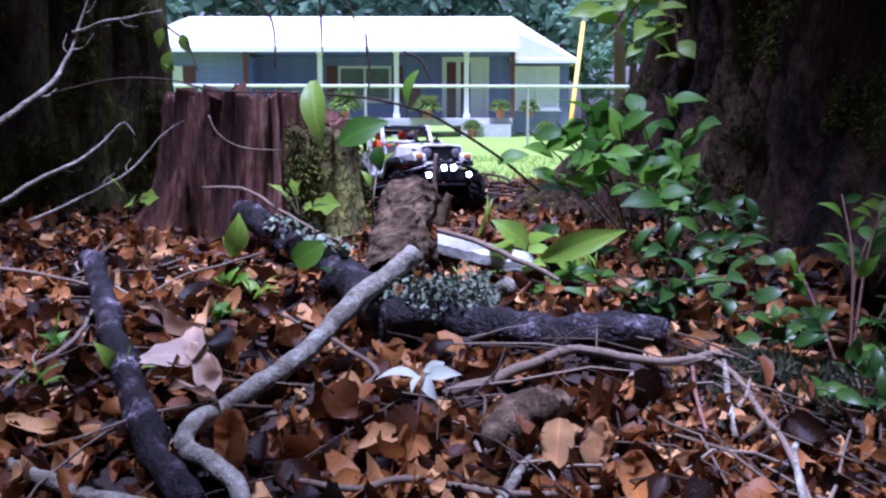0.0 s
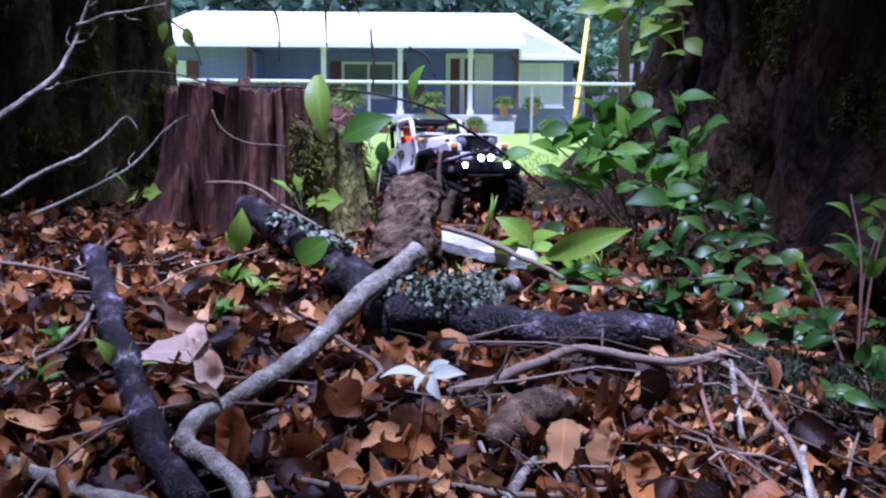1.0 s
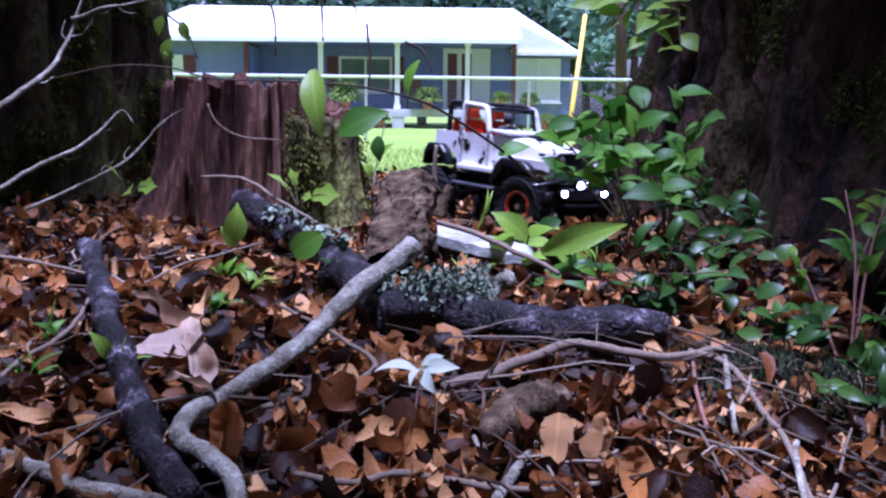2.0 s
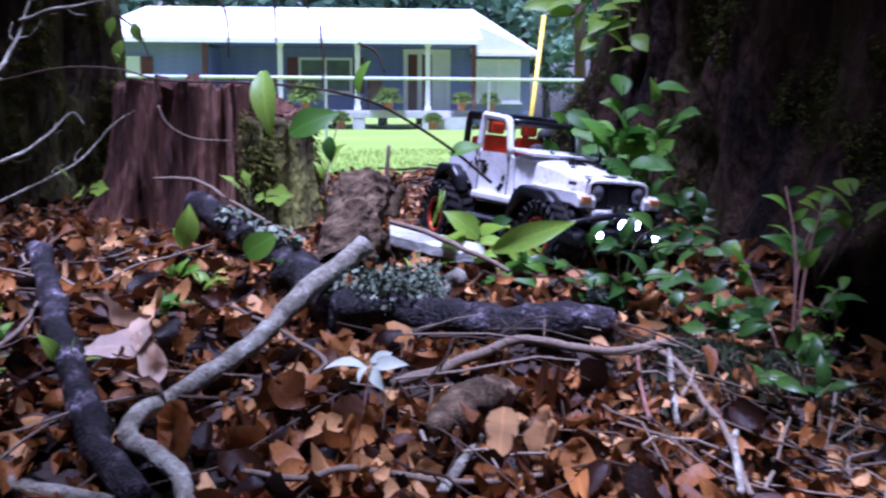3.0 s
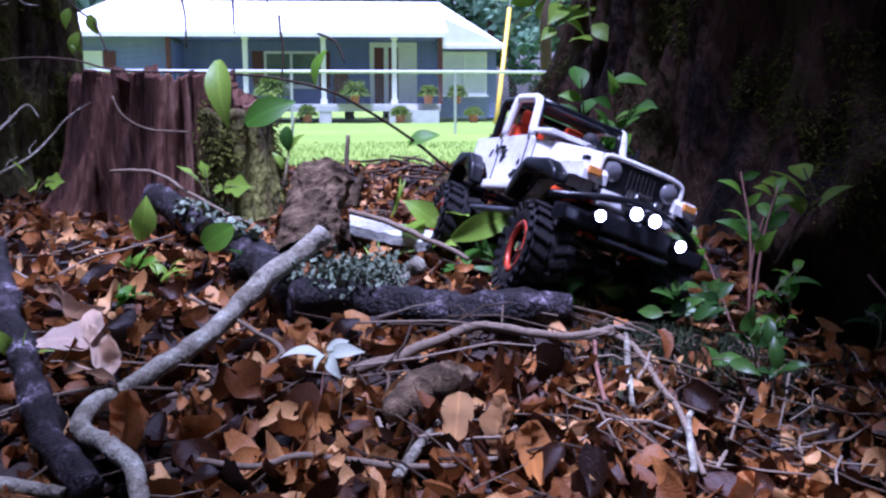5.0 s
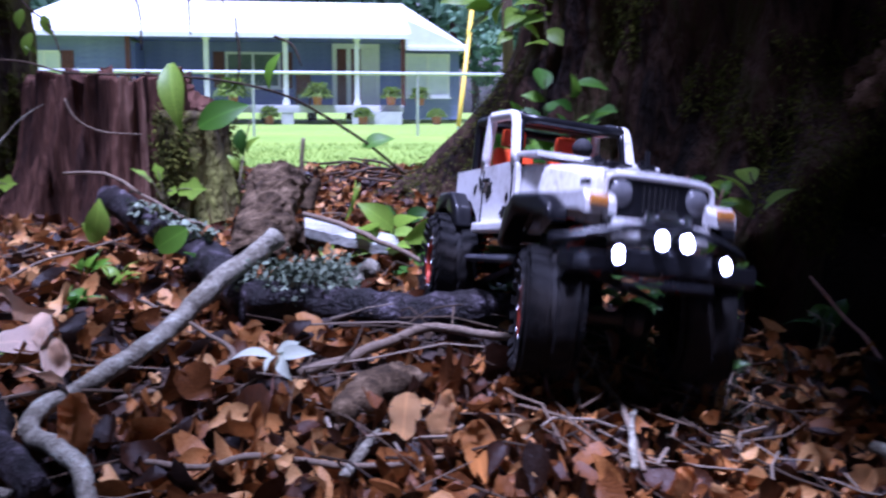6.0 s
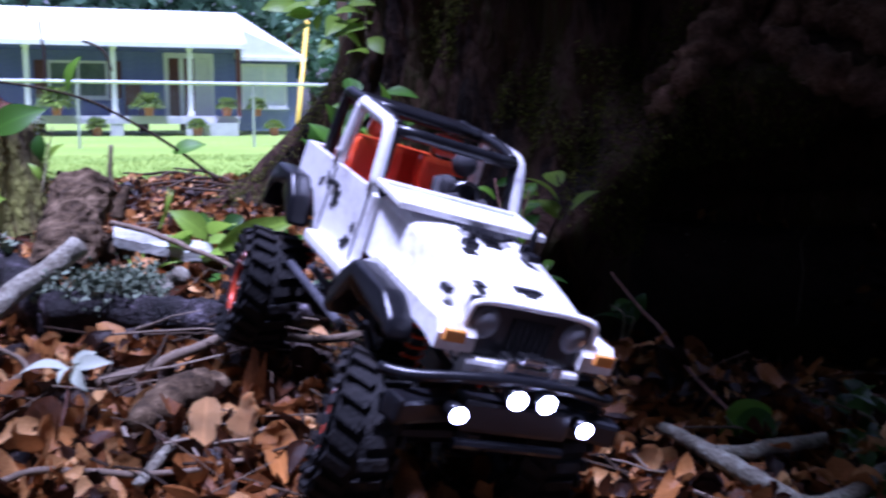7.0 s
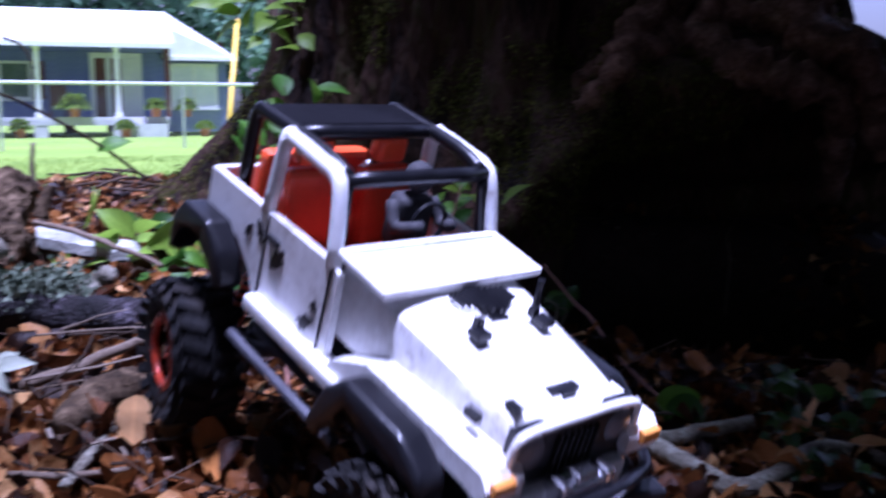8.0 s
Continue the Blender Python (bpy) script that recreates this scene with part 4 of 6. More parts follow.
    part("dashboard", box(bmesh.new(), (0.008, 0, 0.197), (0.024, 0.138, 0.02), None, 0.004), M_BLACK, jeep)
    # windscreen laid flat on the cowl
    ws = empty("windscreen", pose(0.022, 0, 0.216, 0, 4, 0))
    ws.parent = jeep
    bm = bmesh.new()
    for y in (-0.072, 0.072):
        box(bm, (0.026, y, 0), (0.052, 0.006, 0.006), None, 0.0015)
    for x in (0.0, 0.052):
        box(bm, (x, 0, 0), (0.006, 0.15, 0.006), None, 0.0015)
    part("frame", bm, M_BODY, ws, "white folded-down windscreen frame")
    part("pane", box(bmesh.new(), (0.026, 0, -0.001), (0.048, 0.14, 0.0015)), M_BLIND, ws, "milky scratched screen")
    # roll cage
    def bar(pts, r=0.0058, name="roll_bar"):
        part(name, tube(bmesh.new(), bend(pts, 4), r, 10), M_BLACK, jeep, "", True)
    for s in (-1, 1):
        bar([(-0.125, s * 0.064, 0.15), (-0.124, s * 0.064, 0.22), (-0.12, s * 0.064, 0.264), (-0.1, s * 0.064, 0.268), (-0.03, s * 0.063, 0.268), (0.002, s * 0.062, 0.262)])
        bar([(0.002, s * 0.064, 0.262), (0.014, s * 0.068, 0.206)], 0.0045)
    bar([(-0.12, -0.064, 0.264), (-0.12, 0.064, 0.264)])
    bar([(-0.066, -0.064, 0.268), (-0.066, 0.064, 0.268)])
    bar([(0.002, -0.066, 0.26), (0.002, 0.066, 0.26)])
    part("bikini_top", box(bmesh.new(), (-0.094, 0, 0.271), (0.042, 0.13, 0.003), None, 0.001), M_BLACK, jeep, "black cloth roof strip")
    # seats
    for s in (-1, 1):
        st = empty("front_seat")
        st.parent = jeep
        st.location = (-0.05, s * 0.036, 0.15)
        part("cushion", box(bmesh.new(), (0.016, 0, 0.014), (0.05, 0.05, 0.024), None, 0.006), M_ORANGE, st)
        part("backrest", box(bmesh.new(), (-0.016, 0, 0.052), (0.018, 0.05, 0.072), Matrix.Rotation(-0.15, 4, "Y"), 0.006), M_ORANGE, st)
        part("headrest", box(bmesh.new(), (-0.03, 0, 0.098), (0.014, 0.03, 0.022), None, 0.005), M_ORANGE, st)
    st = empty("rear_seat")
    st.parent = jeep
    st.location = (-0.12, 0, 0.15)
    part("cushion", box(bmesh.new(), (0.02, 0, 0.014), (0.03, 0.1, 0.024), None, 0.006), M_ORANGE, st)
    part("backrest", box(bmesh.new(), (-0.005, 0, 0.05), (0.016, 0.1, 0.06), None, 0.006), M_ORANGE, st)
    a = [(0.0 + 0.003 * 0, 0.036 + 0.017 * math.cos(t), 0.212 + 0.017 * math.sin(t)) for t in [2 * math.pi * k / 16 for k in range(17)]]
    part("steering_wheel", tube(bmesh.new(), [Vector((-0.014, p[1], p[2])) for p in a], 0.002, 6), M_BLACK, jeep)
    # front bumper with lamps and winch
    bm = box(bmesh.new(), (0.215, 0, 0.105), (0.022, 0.1, 0.026), None, 0.004)
    bump = part("front_bumper", bm, M_BLACK, jeep, "black steel crawler bumper")
    for q in (-1, 1):
        m = Matrix.Translation((0.207, q * 0.075, 0.1)) @ Matrix.Rotation(-0.25 * q, 4, "Z")
        part("bumper_wing", box(bmesh.new(), (0, 0, 0), (0.02, 0.06, 0.02), m, 0.004), M_BLACK, bump)
    part("guard_tube", tube(bmesh.new(), bend([(0.19, -0.108, 0.118), (0.205, -0.09, 0.122), (0.216, -0.06, 0.13), (0.224, -0.025, 0.136), (0.224, 0.025, 0.136), (0.216, 0.06, 0.13), (0.205, 0.09, 0.122), (0.19, 0.108, 0.118)], 4), 0.0048, 8), M_BLACK, bump, "bent black tube", smooth=True)
    part("skid_bar", tube(bmesh.new(), [(0.225, -0.05, 0.083), (0.225, 0.05, 0.083)], 0.004, 8), M_BLACK, bump)
    for y, z, r in ((-0.058, 0.108, 0.0064), (-0.0135, 0.125, 0.0074), (0.0135, 0.125, 0.0074), (0.058, 0.108, 0.0064)):
        lamp = part("spot_lamp", tube(bmesh.new(), [(0.218, y, z), (0.232, y, z)], [r * 0.8, r * 1.15], 20), M_BLACK, jeep, "lit round spot lamp", smooth=True)
        part("lens", tube(bmesh.new(), [(0.2315, y, z), (0.234, y, z), (0.2355, y, z)], [r, r * 0.95, r * 0.6], 20), M_LED, lamp, "glowing white lamp lens")
    bm = tube(bmesh.new(), [(0.214, -0.016, 0.142), (0.214, 0.016, 0.142)], 0.0065, 12)
    box(bm, (0.213, 0.021, 0.143), (0.017, 0.01, 0.017), None, 0.003)
    box(bm, (0.213, -0.021, 0.143), (0.017, 0.01, 0.017), None, 0.003)
    box(bm, (0.212, 0, 0.1505), (0.014, 0.02, 0.006), None, 0.002)
    part("winch", bm, M_CHROME, jeep, "silver toy winch")
    part("front_plate", box(bmesh.new(), (0.203, 0, 0.133), (0.014, 0.108, 0.02), None, 0.004), M_BODY, jeep, "white lower valance")
    # rear bumper and carrier
    bm = box(bmesh.new(), (-0.178, 0, 0.135), (0.018, 0.15, 0.014), None, 0.003)
    box(bm, (-0.165, -0.06, 0.14), (0.03, 0.008, 0.008))
    box(bm, (-0.165, 0.06, 0.14), (0.03, 0.008, 0.008))
    part("rear_bumper", bm, M_BLACK, jeep)
    # chassis
    bm = bmesh.new()
    for y in (-0.032, 0.032):
        box(bm, (0.0, y, 0.108), (0.36, 0.008, 0.02), None, 0.002)
    box(bm, (0.0, 0, 0.092), (0.1, 0.075, 0.014), None, 0.003)
    box(bm, (0.03, 0, 0.118), (0.07, 0.05, 0.03), None, 0.004)
    part("chassis", bm, M_BLACK, jeep)
    for y in (-0.012, 0.012):
        part("driveshaft", tube(bmesh.new(), [(0.04 if y > 0 else -0.04, y, 0.1), (0.13 if y > 0 else -0.12, y, 0.076)], 0.0045, 8), M_LINK, jeep)
    for s in (-1, 1):
        for x0, x1 in ((0.03, 0.135), (-0.03, -0.115)):
            part("lower_link", tube(bmesh.new(), [(x0, s * 0.045, 0.09), (x1, s * 0.06, 0.064)], 0.0042, 8), M_LINK, jeep, "grey alloy suspension link")
            part("upper_link", tube(bmesh.new(), [(x0, s * 0.028, 0.108), (x1, s * 0.022, 0.092)], 0.0036, 8), M_ORANGE, jeep, "orange suspension link")
        part("rock_slider", tube(bmesh.new(), [(-0.075, s * 0.086, 0.098), (0.075, s * 0.086, 0.098)], 0.0042, 8), M_LINK, jeep, "grey metal side rail")
        part("rock_slider", tube(bmesh.new(), [(-0.07, s * 0.066, 0.1), (0.07, s * 0.066, 0.1)], 0.0036, 8), M_LINK, jeep, "grey metal side rail")
        for x in (AXLE_F - 0.012, AXLE_R + 0.012):
            sh = part("shock", tube(bmesh.new(), [(x, s * 0.06, 0.075), (x - 0.01 * (1 if x > 0 else -1), s * 0.048, 0.145)], 0.005, 8), M_BLACK, jeep)
            bm = bmesh.new()
            hel = []
            for k in range(60):
                t = k / 59
                a = t * 2 * math.pi * 7
                c = Vector((x, s * 0.06, 0.078)).lerp(Vector((x - 0.01 * (1 if x > 0 else -1), s * 0.048, 0.135)), t)
                hel.append(c + Vector((math.cos(a), math.sin(a), 0)) * 0.0085)
            part("spring", tube(bm, hel, 0.0014, 4), M_ORANGE, sh, "orange coil spring")
    axles = []
    for x in (AXLE_F, AXLE_R):
        bm = tube(bmesh.new(), [(0, -0.09, 0), (0, 0.09, 0)], 0.0085, 10)
        bmesh.ops.create_uvsphere(bm, u_segments=12, v_segments=8, radius=0.02, matrix=Matrix.Translation((0, 0.012 if x > 0 else -0.012, 0)))
        ax = part("axle", bm, M_BLACK, jeep)
        ax.location = (x, 0, R_TYRE)
        axles.append(ax)
    wheels = [build_wheel(jeep, x, y) for x in (AXLE_F, AXLE_R) for y in (-HALF_TRACK, HALF_TRACK)]
    tagged(jeep, "white toy off-road jeep with orange seats and lit lamps", "toy car")
    # toy driver, one plain shape
    bm = bmesh.new()
    box(bm, (0, 0, 0.032), (0.022, 0.034, 0.046), None, 0.007)
    bmesh.ops.create_uvsphere(bm, u_segments=12, v_segments=10, radius=0.0125, matrix=Matrix.Translation((0.002, 0, 0.07)))
    for s in (-1, 1):
        tube(bm, bend([(0.0, s * 0.02, 0.05), (0.014, s * 0.024, 0.034), (0.034, s * 0.014, 0.042)], 3), 0.0055, 7)
        tube(bm, bend([(0.0, s * 0.01, 0.012), (0.028, s * 0.011, 0.016), (0.04, s * 0.011, 0.0)], 3), 0.007, 7)
    doll = part("toy_figure", bm, M_DOLL, smooth=True)
    tagged(doll, "small dark toy figure in the jeep's front seat", "toy figure")
    return jeep, axles, wheels, doll


JEEP, AXLES, WHEELS, DOLL = build_jeep()


# seconds, x, y, z, heading, nose down, lean
JEEP_ROWS = [
    (0, -0.091, 2.580, 0.183, -60.6, -8.5, -1.0),
    (0.5, -0.058, 2.535, 0.186, -61.5, -11.8, -3.0),
    (1, -0.010, 2.430, 0.193, -60.5, -12.0, -1.0),
    (1.2, 0.012, 2.330, 0.210, -56.0, -7.0, -1.6),
    (2.3, 0.162, 1.925, 0.200, -50.5, 4.0, -3.0),
    (2.5, 0.180, 1.790, 0.199, -51.8, 3.6, -5.8),
    (3, 0.219, 1.595, 0.177, -59.5, 3.0, -4.8),
    (3.5, 0.217, 1.535, 0.170, -62.0, 2.6, -6.9),
    (4, 0.223, 1.444, 0.175, -68.8, 3.5, -11.0),
    (4.5, 0.224, 1.360, 0.188, -74.4, 3.6, -21.9),
    (5.8, 0.274, 1.090, 0.181, -71.2, -13.8, -14.5),
    (6, 0.282, 1.022, 0.174, -76.5, -7.4, -8.3),
    (6.3, 0.276, 0.905, 0.174, -78.2, 10.5, -12.6),
    (6.5, 0.270, 0.866, 0.177, -78.8, 14.5, -13.9),
    (7, 0.247, 0.834, 0.172, -79.9, 13.7, -15.2),
    (7.5, 0.242, 0.802, 0.169, -78.7, 15.6, -13.9),
    (7.8, 0.255, 0.738, 0.157, -71.5, 19.0, -5.2),
    (8, 0.262, 0.703, 0.150, -68.2, 21.6, 0.2),
]


def jeep_pose(r):
    t, x, y, z, h, p, l = r
    return Matrix.Translation((x, y, z)) @ Euler((radians(l), radians(p), radians(h))).to_matrix().to_4x4()


def jeep_at(t):
    for a, b in zip(JEEP_ROWS, JEEP_ROWS[1:]):
        if t <= b[0]:
            k = (t - a[0]) / (b[0] - a[0])
            return [u + (v - u) * k for u, v in zip(a, b)]
    return JEEP_ROWS[-1]


def motions():
    walk(JEEP, [(r[0], jeep_pose(r)) for r in JEEP_ROWS])
    seat = Matrix.Translation((-0.038, 0.036, 0.172))
    walk(DOLL, [(r[0], jeep_pose(r) @ seat) for r in JEEP_ROWS])
    spin, last = 0.0, None
    times = [0.1 * k for k in range(81)]
    rows = [[] for _ in WHEELS]
    arows = [[], []]
    for t in times:
        r = jeep_at(t)
        m = jeep_pose(r)
        if last is not None:
            go = (m.translation - last.translation).dot(m.to_3x3() @ Vector((1, 0, 0)))
            spin += max(-80, min(80, math.degrees(go / R_TYRE)))
        last = m
        drop = []
        for x, y in ((AXLE_F, -HALF_TRACK), (AXLE_F, HALF_TRACK), (AXLE_R, -HALF_TRACK), (AXLE_R, HALF_TRACK)):
            w = m @ Vector((x, y, 0))
            drop.append(max(-0.012, min(0.03, ground_z(w.x, w.y) + 0.012 - w.z)))
        for k, (x, y) in enumerate(((AXLE_F, -HALF_TRACK), (AXLE_F, HALF_TRACK), (AXLE_R, -HALF_TRACK), (AXLE_R, HALF_TRACK))):
            steer = lin(t, STEER) if k < 2 else -11
            rows[k].append((t, pose(x, y, R_TYRE + drop[k], 0, 0, steer) @ pose(0, 0, 0, 0, spin, 0)))
        for k, x in enumerate((AXLE_F, AXLE_R)):
            lift = (drop[2 * k] + drop[2 * k + 1]) / 2
            tilt = math.degrees(math.atan2(drop[2 * k + 1] - drop[2 * k], 2 * HALF_TRACK))
            arows[k].append((t, pose(x, 0, R_TYRE + lift, tilt, 0, 0)))
    for w, r in zip(WHEELS, rows):
        walk(w, r)
    for a, r in zip(AXLES, arows):
        walk(a, r)
    # saplings pushed over as the jeep drives through
    for p, sway in ((BUSH, BUSH_SWAY), (BUSH_B, BUSH_B_SWAY), (PUSHED, PUSHED_SWAY)):
        at = p.location.copy()
        walk(p, [(t, pose(*at, tip, side, 0)) for t, tip, side in sway])


STEER = [(0.0, 10), (1.2, 12), (2.3, 0), (3.5, -12), (4.5, -12), (5.6, -6), (6.0, -20), (6.3, -24), (7.0, -25), (7.25, 6), (7.6, 14), (8.0, 4)]
BUSH_SWAY = [(0.0, 0, 0), (0.6, 0, 1), (1.2, 0, 0), (1.9, 2, 4), (2.3, 6, 10), (2.7, 12, 26), (3.1, 16, 36), (3.6, 18, 40), (4.2, 20, 46), (4.7, 22, 50), (5.8, 24, 58), (6.5, 20, 54), (8.0, 20, 54)]
PUSHED_SWAY = [(0.0, 0, 0), (2.6, 0, 0), (3.1, 6, 4), (3.6, 16, 6), (4.1, 26, 8), (4.7, 42, 10), (5.3, 74, 10), (5.8, 84, 8), (8.0, 84, 8)]
BUSH_B_SWAY = [(0.0, 0, 0), (0.6, 0, 0.6), (1.2, 0, 0), (2.3, 0, 2), (2.6, -2, 6), (2.9, -3, 12), (3.3, 0, 9), (3.9, 0, 12), (4.7, 0, 10), (5.8, -2, 16), (6.3, 0, 12), (8.0, 0, 12)]


# ---------------------------------------------------------------- woodland floor
def leaf_mesh(bm, m, length, width, curl, fold, rng=None, n=5, lobed=False, blunt=0.75, late=0.85):
    """A leaf blade along +x with a midrib fold, curled along its length."""
    rows = []
    for i in range(n + 1):
        t = i / n
        w = width * 0.5 * math.sin(math.pi * min(1, 0.06 + 0.92 * t) ** late) ** blunt
        if lobed:
            w *= 0.8 + 0.28 * math.cos(t * 10)
        x = length * t
        zc = curl * length * (4 * (t - 0.5) ** 2)
        rows.append([m @ Vector((x, -w, zc + fold * w)), m @ Vector((x, 0, zc)), m @ Vector((x, w, zc + fold * w))])
    vs = [[bm.verts.new(p) for p in r] for r in rows]
    for a, b in zip(vs, vs[1:]):
        for k in range(2):
            bm.faces.new((a[k], a[k + 1], b[k + 1], b[k]))


GREY_PATH = [(-0.035, 1.189, 0.289), (-0.059, 1.166, 0.269), (-0.096, 1.103, 0.249), (-0.138, 1.016, 0.214), (-0.174, 0.939, 0.200), (-0.207, 0.879, 0.185), (-0.227, 0.832, 0.178), (-0.224, 0.795, 0.175), (-0.185, 0.750, 0.172), (-0.157, 0.713, 0.165), (-0.145, 0.675, 0.154)]
LONG_PATH = [(0.003, 0.900, 0.191), (0.055, 0.935, 0.198), (0.104, 0.971, 0.207), (0.150, 1.001, 0.211), (0.195, 0.985, 0.207), (0.243, 0.982, 0.201), (0.319, 1.046, 0.196)]
LOG_PATH = [(-0.063, 1.097, 0.216), (0.011, 1.121, 0.218), (0.090, 1.087, 0.216), (0.170, 1.054, 0.215), (0.253, 1.063, 0.207)]
DARK_PATH = [(-0.521, 1.402, 0.254), (-0.432, 1.194, 0.236), (-0.349, 0.990, 0.217), (-0.287, 0.869, 0.186), (-0.243, 0.773, 0.176), (-0.191, 0.692, 0.160)]
KEEP_CLEAR = [p for path in (GREY_PATH, LONG_PATH, LOG_PATH, DARK_PATH) for p in bend(path, 5)]


def on_stick(x, y, reach=0.034):
    return any(abs(p.x - x) < reach and -0.012 < p.y - y < 1.3 * reach for p in KEEP_CLEAR)


def litter():
    rng = random.Random(5)
    verts, faces = [], []
    def add(m, L, W, curl, fold):
        n = 5
        o = len(verts)
        tear = rng.uniform(0, 0.35)
        c1, c2, ph = rng.gauss(0, 0.1), rng.gauss(0, 0.16), rng.uniform(0, 6.28)
        for i in range(n + 1):
            t = i / n
            w = W * 0.5 * (0.12 + 0.88 * math.sin(math.pi * (0.02 + 0.93 * t) ** 1.25) ** 0.7)
            zc = curl * L * 4 * (t - 0.5) ** 2 + c1 * L * math.sin(5 * t + ph)
            for q in (-1, 0, 1):
                e = w * (1 - tear * rng.random()) if q else 0
                verts.append(m @ Vector((L * (t - 0.5 + rng.gauss(0, 0.025)), q * e, zc + fold * abs(q) * w + c2 * L * q * math.sin(4 * t + ph))))
        for i in range(n):
            for k in range(2):
                a = o + i * 3 + k
                faces.append((a, a + 1, a + 4, a + 3))
    count = 0
    while count < 21000:
        y = 0.5 + 3.3 * rng.random() ** 1.5
        half = 0.34 + 0.62 * y
        x = rng.uniform(-half, half + 0.28)
        if (x - BIG[0]) ** 2 + (y - BIG[1]) ** 2 < 0.4 or math.hypot((x - 1.08) / 0.52, (y - 1.32) / 0.47) < 0.6:
            continue
        lift = abs(rng.gauss(0, 0.012))
        if on_stick(x, y):
            lift = 0.0
            if rng.random() < 0.45:
                continue
        L = rng.uniform(0.01, 0.03) if rng.random() < 0.35 else rng.uniform(0.024, 0.05)
        m = Matrix.Translation((x, y, rough_z(x, y) + 0.004 + lift)) @ Euler((rng.gauss(0, 0.55), rng.gauss(0, 0.5), rng.uniform(0, 6.28))).to_matrix().to_4x4()
        add(m, L, L * rng.uniform(0.38, 0.7), rng.uniform(-0.15, 0.42), rng.uniform(0.0, 1.3))
        count += 1
    # thinner scatter on the ground all round
    for _ in range(9000):
        x, y = rng.uniform(-5.5, 6), rng.uniform(-4.5, 3.9)
        if 0.5 < y and abs(x) < 0.34 + 0.62 * y or (x - BIG[0]) ** 2 + (y - BIG[1]) ** 2 < 0.4:
            continue
        L = rng.uniform(0.04, 0.085)
        m = Matrix.Translation((x, y, rough_z(x, y) + 0.008)) @ Euler((rng.gauss(0, 0.3), rng.gauss(0, 0.3), rng.uniform(0, 6.28))).to_matrix().to_4x4()
        add(m, L, L * 0.5, rng.uniform(0, 0.3), rng.uniform(0, 0.6))
    me = bpy.data.meshes.new("leaf_litter")
    me.from_pydata(verts, [], faces)
    for p in me.polygons:
        p.use_smooth = True
    me.materials.append(M_LITTER)
    tagged(new("leaf_litter", me), "deep litter of dry brown oak leaves", "leaf litter", kind="stuff")
    # broken twigs lying everywhere
    bm = bmesh.new()
    for _ in range(440):
        y = 0.55 + 2.9 * rng.random() ** 1.4
        half = 0.34 + 0.6 * y
        x = rng.uniform(-half, half + 0.25)
        a = rng.uniform(0, 6.28)
        L = rng.uniform(0.05, 0.24)
        pts = []
        for k in range(4):
            u = (k / 3 - 0.5) * L
            px, py = x + math.cos(a) * u + rng.gauss(0, 0.006), y + math.sin(a) * u + rng.gauss(0, 0.006)
            pts.append((px, py, rough_z(px, py) + 0.02 + rng.uniform(-0.004, 0.02)))
        r = rng.uniform(0.0007, 0.0021)
        tube(bm, pts, [r, r * 0.9, r * 0.8, r * 0.5], 5)
    for _ in range(60):
        x, y, a, L = rng.uniform(0.0, 0.5), rng.uniform(0.72, 1.08), rng.gauss(-0.5, 1.0), rng.uniform(0.06, 0.2)
        pts = []
        for k in range(4):
            u = (k / 3 - 0.5) * L
            px, py = x + math.cos(a) * u + rng.gauss(0, 0.004), y + math.sin(a) * u + rng.gauss(0, 0.004)
            pts.append((px, py, rough_z(px, py) + 0.028 + rng.uniform(-0.004, 0.016)))
        r = rng.uniform(0.0007, 0.0016)
        tube(bm, pts, [r, r, r * 0.9, r * 0.6], 5)
    tagged(part("twigs", bm, M_TWIG), "scattered thin broken twigs on the leaves", "twigs", kind="stuff")
    # low crumbs of soil and bark between
    bm = bmesh.new()
    for _ in range(900):
        y = 0.6 + 2.8 * rng.random() ** 1.3
        x = rng.uniform(-0.34 - 0.6 * y, 0.5 + 0.6 * y)
        s = rng.uniform(0.003, 0.009)
        box(bm, (0, 0, 0), (s, s * rng.uniform(0.6, 1.6), s * 0.7), Matrix.Translation((x, y, rough_z(x, y) + 0.006)) @ Euler((rng.random() * 3, rng.random() * 3, rng.random() * 3)).to_matrix().to_4x4())
    tagged(part("bark_crumbs", bm, M_TWIG), "crumbs of bark and soil among the leaves", "debris", kind="stuff")


litter()


